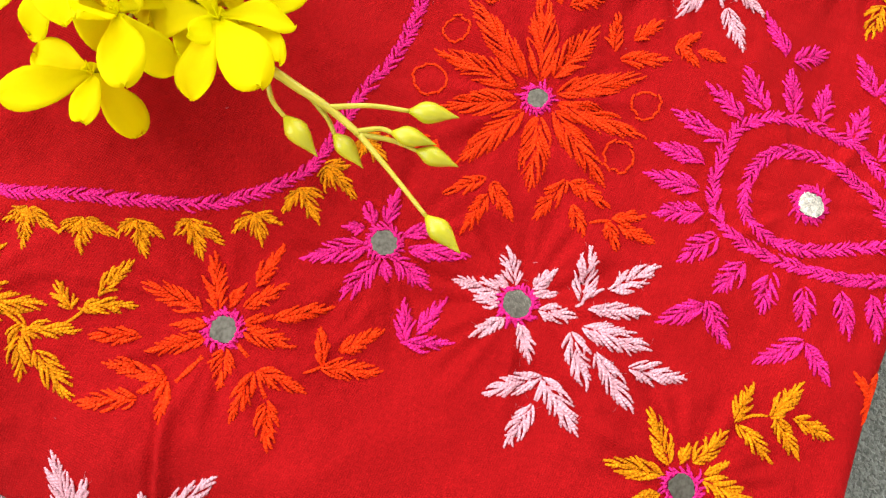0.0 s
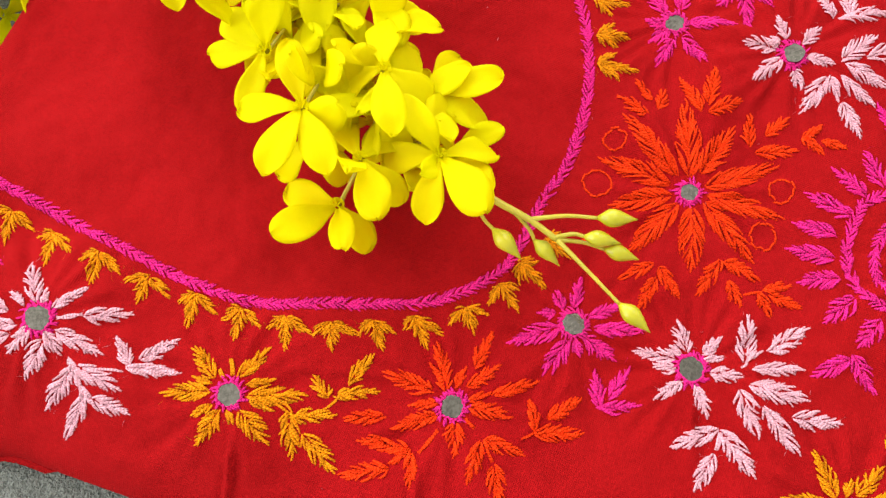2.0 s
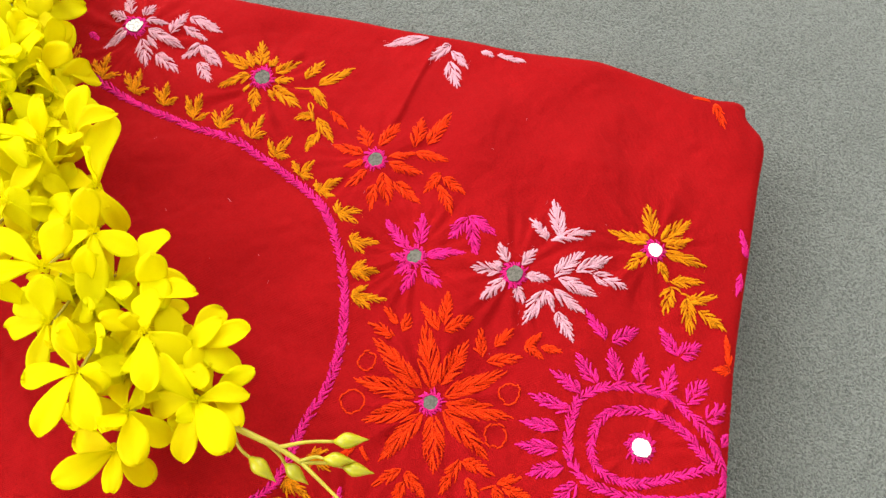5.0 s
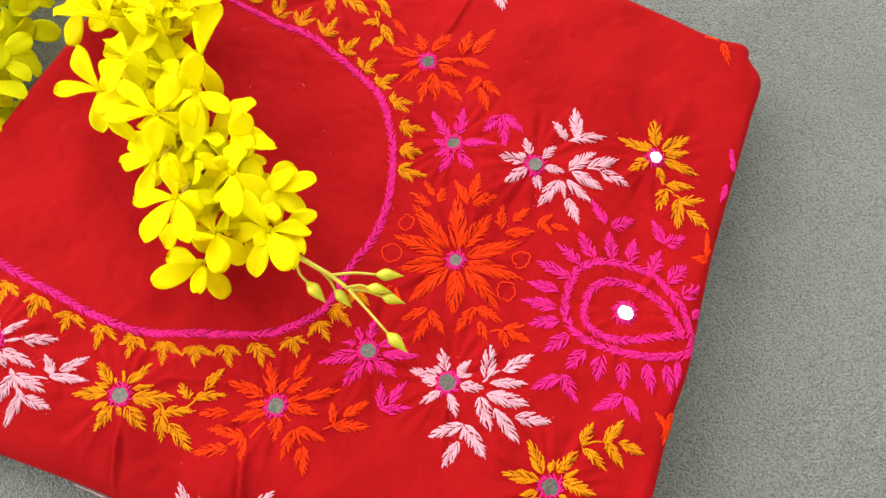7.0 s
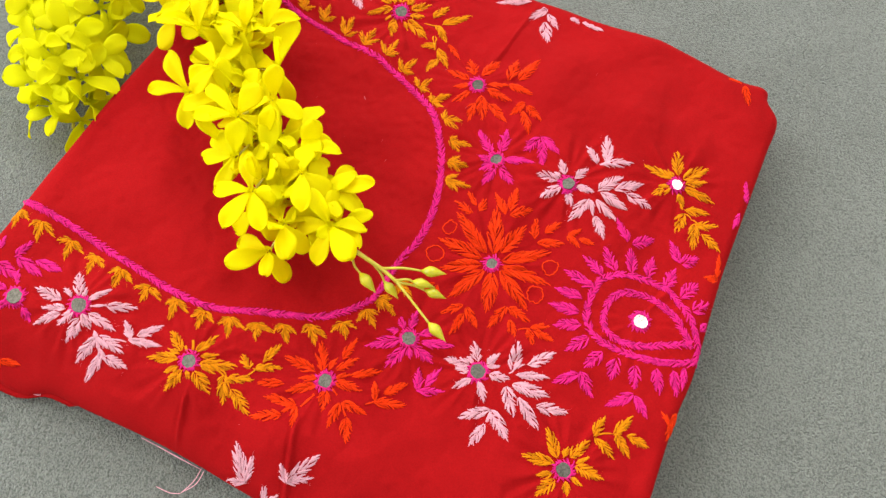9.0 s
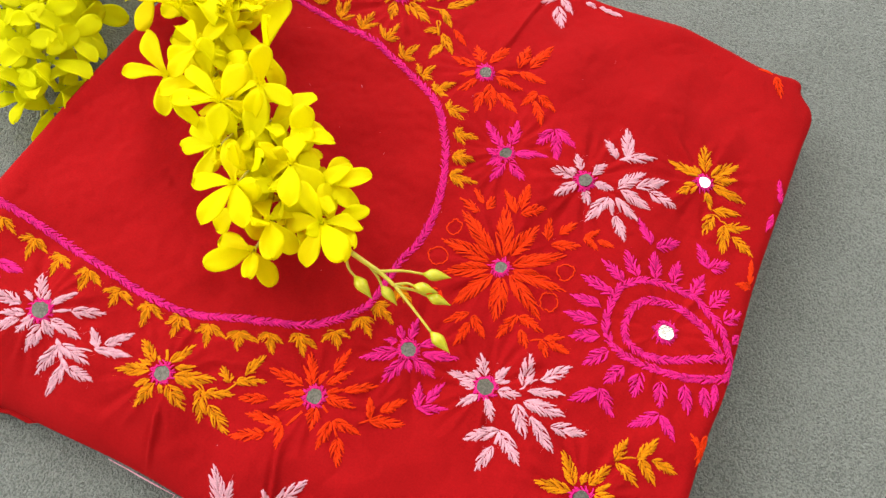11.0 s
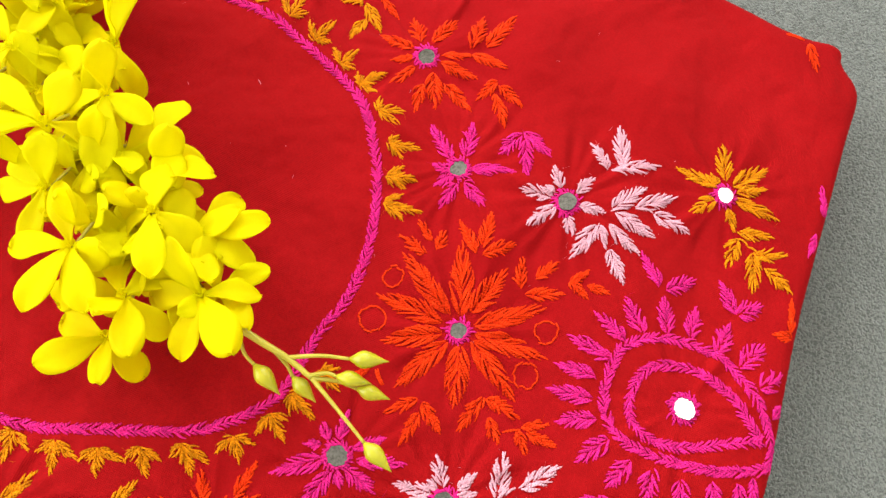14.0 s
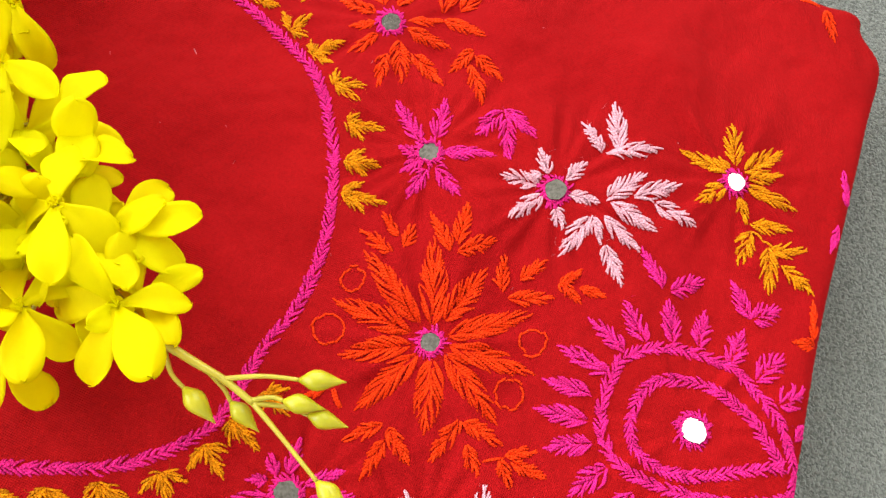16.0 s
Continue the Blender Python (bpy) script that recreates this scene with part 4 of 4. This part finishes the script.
SPRIGS_TOP = [
    (-88.8, 171.3, -80.2, 184.7, -77.2, 174.8, -91.1, 184.7),
    (-103.3, 181.1, -97.2, 195.9, -93.8, 183.2, -105.7, 195.8),
    (-119.3, 193.0, -115.2, 206.5, -110.4, 195.4, -122.8, 205.0),
    (-135.3, 204.3, -130.6, 219.8, -126.2, 205.5, -139.1, 219.9),
    (-152.7, 217.4, -147.2, 234.2, -141.7, 218.4, -156.8, 231.7),
    (-169.4, 228.6, -164.2, 242.8, -160.0, 230.2, -173.7, 242.3),
]
for x, y, mx, my, lx, ly, rx, ry in SPRIGS_LOWER + SPRIGS_UPPER + SPRIGS_TOP:
    body = put("leaf_sprig", stitches("leaf_sprig", [(x, y, x + (mx - x) * 0.3, y + (my - y) * 0.3, 0.42, 0.1)], THREADS["orange"], (x, y)), kurti, "small marigold three-leaf sprig")
    body.location = (x * MM, y * MM, 0)
    for (tx, ty), start, w in (((mx, my), 0.18, 5.2), ((lx, ly), 0.1, 4.4), ((rx, ry), 0.1, 4.4)):
        put("leaf", stitches("leaf", leaf_strokes(x + (tx - x) * start, y + (ty - y) * start, tx, ty, w, 0.43), THREADS["orange"], (x, y)), body)

# ---- artificial flower sprays ----


def tube_mesh(name, line, radii, mat, sides=8, flat=1.0, smooth=True):
    p = np.array(line, float)
    r = np.interp(np.linspace(0, 1, len(p)), np.linspace(0, 1, len(radii)), radii)
    t = np.gradient(p, axis=0)
    t /= np.linalg.norm(t, axis=1)[:, None] + 1e-9
    side = np.cross(t, (0, 0, 1.0))
    side /= np.linalg.norm(side, axis=1)[:, None] + 1e-9
    up = np.cross(side, t)
    a = np.arange(sides) / sides * 2 * np.pi
    v = p[:, None] + r[:, None, None] * (np.cos(a)[None, :, None] * side[:, None] + flat * np.sin(a)[None, :, None] * up[:, None])
    n = len(p)
    faces = [(k * sides + q, k * sides + (q + 1) % sides, (k + 1) * sides + (q + 1) % sides, (k + 1) * sides + q) for k in range(n - 1) for q in range(sides)]
    faces += [tuple(range(sides - 1, -1, -1)), tuple(range((n - 1) * sides, n * sides))]
    return mesh_from(name, v.reshape(-1, 3) * MM, faces, mat, smooth=smooth)


def petal_mesh(mat, seed):
    """A fabric petal: rounded, cupped, slightly waved, with thickness; base at the origin, length 1 along x."""
    g = random.Random(seed)
    nu, nv = 12, 9
    cup, curl, wave, wide, skew = g.uniform(-0.12, 0.3), g.uniform(-0.42, 0.2), g.uniform(0.03, 0.09), g.uniform(0.22, 0.305), g.uniform(-0.16, 0.16)
    ph = g.uniform(0, 6.3)
    top = []
    for i in range(nu):
        u = 1 - (1 - i / (nu - 1)) ** 1.9
        half = wide * (0.17 + 0.83 * math.sin(min(1, u / 0.64) * math.pi / 2) ** 1.3) * math.sqrt(max(0.0, 1 - max(0.0, (u - 0.6) / 0.4) ** 2.2)) + 0.004
        for j in range(nv):
            v = 2 * j / (nv - 1) - 1
            y = half * v + skew * u * u
            z = 0.16 * math.sin(u * 2.2) + curl * u * u + cup * (v * half / wide) ** 2 * wide * 2 - 0.012 * math.exp(-((v / 0.3) ** 2)) + wave * math.sin(ph + 7 * u + 2.5 * v) * abs(v) * u
            top.append((u + 0.015 * math.sin(ph + 5 * v), y, z))
    verts = top + [(x, y, z - 0.016) for x, y, z in top]
    faces = []
    m = nu * nv
    for i in range(nu - 1):
        for j in range(nv - 1):
            a = i * nv + j
            faces += [(a, a + nv, a + nv + 1, a + 1), (m + a, m + a + 1, m + a + nv + 1, m + a + nv)]
    rim = [i * nv for i in range(nu)] + [(nu - 1) * nv + j for j in range(1, nv)] + [i * nv + nv - 1 for i in range(nu - 2, -1, -1)] + [j for j in range(nv - 2, 0, -1)]
    for a, b in zip(rim, rim[1:] + rim[:1]):
        faces.append((a, m + a, m + b, b))
    return mesh_from("petal", np.array(verts), faces, mat)


def throat_mesh(mat):
    """The short funnel and stamens in the middle of a floret."""
    bm = bmesh.new()
    bmesh.ops.create_cone(bm, segments=10, radius1=0.05, radius2=0.12, depth=0.3, matrix=Matrix.Translation((0, 0, -0.08)))
    for k in range(4):
        a = k * 1.57 + 0.4
        m = Matrix.Translation((0.05 * math.cos(a), 0.05 * math.sin(a), 0.12)) @ Matrix.Rotation(0.35, 4, Vector((-math.sin(a), math.cos(a), 0)))
        bmesh.ops.create_cone(bm, segments=5, radius1=0.014, radius2=0.008, depth=0.2, matrix=m)
    me = bpy.data.meshes.new("throat")
    bm.to_mesh(me)
    bm.free()
    me.materials.append(mat)
    return me


PETALS = {"yellow": [petal_mesh(YELLOW, 11 + k) for k in range(7)], "lime": [petal_mesh(LIME, 31 + k) for k in range(5)]}
THROATS = {"yellow": throat_mesh(YELLOW), "lime": throat_mesh(LIME)}


def floret(spray, kind, at, face, spin, size, g, count=4, petals=None, close=0.0):
    """One flower of a spray at a place (mm), facing a way, its first petal turned by spin degrees."""
    z = Vector(face).normalized()
    x = Vector((1, 0, 0)) - z * z.x
    x = (x if x.length > 0.1 else Vector((0, 1, 0)) - z * z.y).normalized()
    y = z.cross(x)
    m = Matrix((x, y, z)).transposed().to_4x4()
    m.translation = Vector(at) * MM
    ob = put("floret", THROATS[kind], spray)
    ob.matrix_local = m @ Matrix.Scale(size * MM, 4)
    for k in range(count):
        if petals:  # a shorter reach means a petal bent further up or down
            a, reach = radians(petals[k][0]), petals[k][1] / size - 0.06
            full = max(reach, g.uniform(0.9, 1.02))
            lift = math.acos(min(1, reach / full)) * g.choice((-0.8, -0.8, 0.9)) + radians(g.uniform(-6, 10))
            slim = full ** 0.4
        else:
            a = radians(spin + 360 / count * k + g.uniform(-12, 12))
            lift = radians(g.uniform(-8, 22) + close)
            full = slim = g.uniform(0.9, 1.08)
        p = put("petal", g.choice(PETALS[kind]), ob)
        p.matrix_local = Matrix.Rotation(a, 4, "Z") @ Matrix.Translation((0.06, 0, 0.05)) @ Matrix.Rotation(-lift, 4, "Y") @ Matrix.Rotation(radians(g.uniform(-14, 14)), 4, "X") @ Matrix.Diagonal((full, slim, full, 1))
    return ob


AXIS = [(-61.3, -21.9, 25), (-70.9, -13.5, 26), (-82.6, -5.6, 27), (-97.1, 5.8, 28), (-119, 34, 27), (-144, 68, 26), (-164, 114, 25), (-180, 165, 24), (-190, 215, 22), (-199, 270, 18), (-212, 340, 4)]
spray = tagged(put("flower_spray", tube_mesh("flower_spray", smooth_curve(AXIS, 6), (1.1, 1.5, 1.9, 2.2, 2.4, 2.4), STEM)), "bright yellow artificial flower spray with green buds lying on the kurti", "artificial flowers")


def bud(line):
    """A stalk that ends in a pointed bud."""
    stalk = put("bud_stalk", tube_mesh("bud_stalk", smooth_curve(line[:-1], 6), (1.05, 0.8, 0.7), STEM), spray)
    a, b = np.array(line[-2], float), np.array(line[-1], float)
    t = np.linspace(0, 1, 11)
    body = a + (b - a) * t[:, None]
    body[:, 2] += 0.8 * np.sin(np.pi * t)
    width = np.linalg.norm(b - a) * 0.235
    shape = width * np.array([0.22, 0.5, 0.8, 0.98, 1.0, 0.9, 0.74, 0.55, 0.36, 0.18, 0.05])
    put("bud", tube_mesh("bud", body, shape, BUD, 10, 0.85, True), stalk, "pointed yellow-green bud")


bud([(-70.9, -13.5, 26), (-57.9, -13.7, 28), (-46.0, -15.8, 29), (-30.8, -17.4, 28)])
bud([(-61.8, -20.9, 25), (-55.3, -20.5, 26.5), (-51.5, -22.0, 27), (-37.9, -25.5, 26)])
bud([(-61.3, -21.9, 25), (-51.5, -23.4, 24), (-43.8, -26.7, 24), (-30.9, -31.3, 22)])
bud([(-61.3, -21.9, 25), (-51.5, -34.6, 25), (-41.5, -48.0, 25), (-31.5, -59.3, 24)])
bud([(-89.7, -1.7, 27), (-88.1, -9.8, 23), (-84.2, -14.7, 21), (-74.4, -26.7, 18)])
bud([(-76.1, -10.0, 26), (-71.1, -16.0, 23), (-69.1, -20.3, 21), (-60.3, -30.4, 18)])

g = random.Random(3)
# outer florets: place, then each petal's direction and reach
LOWER_FLORETS = [
    ((-102.6, 10.4, 36), ((115, 18.1), (11, 19.2), (302, 30.2), (251, 21.7), (171, 18.6))),
    ((-104.3, 38.5, 33), ((52, 20.4), (359, 27.6), (321, 24.0), (257, 10.9), (190, 10.9))),
    ((-151.6, 30.7, 42), ((178, 22.1), (243, 30.0), (289, 28.8), (96, 24.1), (356, 22.0))),
    ((-142.3, -1.0, 22), ((155, 16.1), (210, 27.0), (309, 12.2), (286, 20.1))),
    ((-131.8, 11.4, 36), ((120, 16.0), (46, 13.9), (248, 12.3), (287, 25.8), (315, 16.5))),
    ((-120.8, 42.7, 44), ((272, 28.1), (330, 18.0), (190, 10.7), (87, 21.0))),
    ((-123.2, 77.8, 36), ((72, 18.0), (326, 21.9), (297, 25.6), (215, 12.4))),
    ((-164.8, 57.1, 38), ((177, 17.2), (132, 21.1), (247, 16.2), (74, 14.8))),
]
MIDDLE_FLORETS = [
    ((-145.1, 44.3, 34), ((354, 6.9), (112, 19.9), (306, 16.6), (182, 13.6))),
    ((-163.6, 80.7, 48), ((193, 27.0), (145, 27.4), (353, 16.2), (238, 18.5), (44, 17.1))),
    ((-201.8, 109.5, 30), ((186, 24.7), (266, 21.1), (124, 31.5), (62, 11.7))),
    ((-180.6, 118.2, 46), ((56, 21.1), (193, 22.1), (232, 20.5), (345, 17.1), (118, 24.2))),
    ((-143.4, 124.7, 36), ((75, 35.5), (286, 22.9), (149, 19.9), (39, 11.7))),
    ((-142.6, 97.0, 42), ((268, 36.6), (325, 23.5), (189, 16.6), (88, 16.0))),
    ((-152.6, 153.8, 40), ((283, 20.0), (353, 16.0), (162, 12.2), (82, 24.5))),
    ((-165.9, 147.7, 46), ((138, 18.4), (270, 5.9), (53, 15.6), (209, 9.6))),
]
INNER_FLORETS = [
    ((-195.6, 149.0, 44), ((167, 20.7), (351, 11.3), (98, 25.8), (236, 13.6))),
    ((-218.9, 171.0, 28), ((255, 19.2), (169, 16.9), (81, 20.0))),
    ((-146.8, 71.2, 36), ((247, 13.5), (288, 14.7), (70, 17.2), (149, 13.8))),
    ((-119.4, 63.4, 30), ((341, 16.2), (79, 15.0), (215, 11.4))),
    ((-173.8, 70.7, 30), ((171, 10.9), (290, 14.3), (25, 10.7))),
    ((-174.8, 104.9, 34), ((204, 20.5), (202, 30.9), (347, 9.4), (101, 21.1))),
    ((-149.6, 23.2, 30), ((36, 13.0), (211, 12.0), (313, 12.5))),
]
UPPER_FLORETS = [
    ((-208.3, 171.6, 30), ((165, 23), (235, 22), (100, 24), (320, 20))),
    ((-224.1, 207.3, 26), ((190, 24), (120, 26), (260, 20), (20, 22))),
    ((-215.2, 188.7, 34), ((200, 25), (280, 23), (110, 25), (20, 22))),
    ((-184.5, 182.8, 42), ((45, 25), (135, 26), (225, 24), (315, 18))),
    ((-172.3, 196.2, 36), ((20, 22), (290, 20), (120, 25), (200, 24))),
    ((-186.5, 157.0, 40), ((120, 24), (200, 22), (300, 20), (20, 22))),
    ((-163.4, 166.7, 34), ((260, 24), (180, 22), (330, 18), (80, 22))),
]
line = even(smooth_curve(AXIS[3:], 8), 1.0)


def stalk_to(spray_thing, at):
    """A thin stalk from the spray's axis up to a floret."""
    k = int(np.argmin(np.linalg.norm(line[:, :2] - np.array(at)[:2], axis=1)))
    root, end = line[min(len(line) - 1, k + 14)], np.array(at, float) - (0, 0, 2.5)
    bend = (root + end) / 2 + (0, 0, 2)
    put("flower_stalk", tube_mesh("flower_stalk", smooth_curve([tuple(root), tuple(bend), tuple(end)], 4), (1.0, 0.8, 0.9), STEM, 6), spray_thing)


for at, petals in LOWER_FLORETS + MIDDLE_FLORETS + INNER_FLORETS + UPPER_FLORETS:
    floret(spray, "yellow", at, (g.uniform(-0.08, 0.08), g.uniform(-0.08, 0.08), 1), 0, 24, g, len(petals), petals)
    stalk_to(spray, at)
for k in range(38):  # florets deeper in, round the axis
    c = line[min(len(line) - 4, int((0.03 + 0.62 * k / 38) * len(line)))]
    a, far = radians(k * 137.5 % 360), g.uniform(6, 13) * min(1, 0.5 + k / 24)
    at = Vector((c[0] + far * math.cos(a), c[1] + far * math.sin(a), max(10, c[2] - 6 + g.uniform(0, 11))))
    floret(spray, "yellow", at, (math.cos(a) * 0.5, math.sin(a) * 0.5, 1), g.uniform(0, 90), g.uniform(18, 23), g, 4, None, g.uniform(0, 30))
for k in range(40):  # the thick upper part
    i = min(len(line) - 4, int((0.56 + 0.42 * k / 40) * len(line)))
    c, t = line[i], Vector(line[i + 3] - line[i - 3]).normalized()
    sidev = t.cross(Vector((0, 0, 1))).normalized()
    a = radians(k * 137.5 % 200 - 10)
    out = sidev * math.cos(a) + Vector((0, 0, 1)) * abs(math.sin(a)) + t * -0.25
    at = Vector(c) + out * g.uniform(12, 22)
    at.z = max(at.z, 8)
    floret(spray, "yellow", at, out + Vector((g.uniform(-0.4, 0.4), g.uniform(-0.4, 0.4), g.uniform(0.1, 0.6))), g.uniform(0, 90), g.uniform(22, 26), g, 4, None, g.uniform(0, 28))
    if k % 2 == 0:
        stalk_to(spray, tuple(at))

AXIS_TWO = [(-296, 110, -22), (-298, 135, -18), (-302, 166, -13), (-309, 211, -11), (-318, 266, -12), (-332, 344, -20)]
spray_two = tagged(put("flower_spray", tube_mesh("flower_spray", smooth_curve(AXIS_TWO, 6), (1.2, 2.0, 2.4), STEM)), "lime-yellow artificial flower spray lying on the grey fleece", "artificial flowers")
line = even(smooth_curve(AXIS_TWO, 8), 1.0)
for k in range(54):
    s = 0.02 + 0.92 * k / 54
    i = int(s * (len(line) - 7)) + 3
    c, t = line[i], Vector(line[i + 3] - line[i - 3]).normalized()
    sidev = t.cross(Vector((0, 0, 1))).normalized()
    a = radians(k * 137.5 % 190 - 5)
    out = sidev * math.cos(a) + Vector((0, 0, 1)) * abs(math.sin(a)) - t * 0.2
    at = Vector(c) + out * g.uniform(12, 34) * min(1, 0.4 + s * 3)
    at.z = max(at.z, -26)
    floret(spray_two, "lime", at, out + Vector((g.uniform(-0.4, 0.4), g.uniform(-0.5, 0.3), g.uniform(0.2, 0.7))), g.uniform(0, 90), g.uniform(22, 27), g, 4, None, g.uniform(0, 18))

# loose white threads at the hem
HEM = [
    ((-222, -107.2, -32), (-203.5, -116.2, -32.4), (-187, -124.7, -32)), ((-213, -111.6, -32.5), (-197, -119.8, -33), (-182.5, -126.8, -32.5)),
    ((-182.5, -126.4, -32.5), (-188, -134.0, -37), (-195.5, -140.4, -39)), ((-180.5, -127.4, -32.5), (-186, -135, -37), (-194.6, -139.9, -39)),
    ((-195.9, -140.6, -38.9), (-202, -140.2, -39.2), (-211, -136.4, -39.1)), ((-297, -79, -32), (-291, -80.4, -31.6), (-286, -79.4, -32)),
]
for pts in HEM:
    put("loose_thread", tube_mesh("loose_thread", smooth_curve(pts, 5), (0.28, 0.36, 0.25), THREADS["white"], 5), kurti, "loose pale thread end")


def lint():
    """Stray pale fibres lying on the cloth."""
    strokes = [(-87.6, 127.9, -86.3, 125.0, 0.12, 0.1)]
    for k in range(22):
        x, y, a, far = rng.uniform(-230, 150), rng.uniform(-110, 170), rng.uniform(0, 6.28), rng.uniform(0.6, 2.0)
        strokes.append((x, y, x + far * math.cos(a), y + far * math.sin(a), 0.06, 0.05))
    return stitches("lint", strokes, THREADS["white"], (0, 0), 0.08)


tagged(put("lint", lint()), "fine pale lint fibres scattered on the red cotton", "lint", kind="stuff")
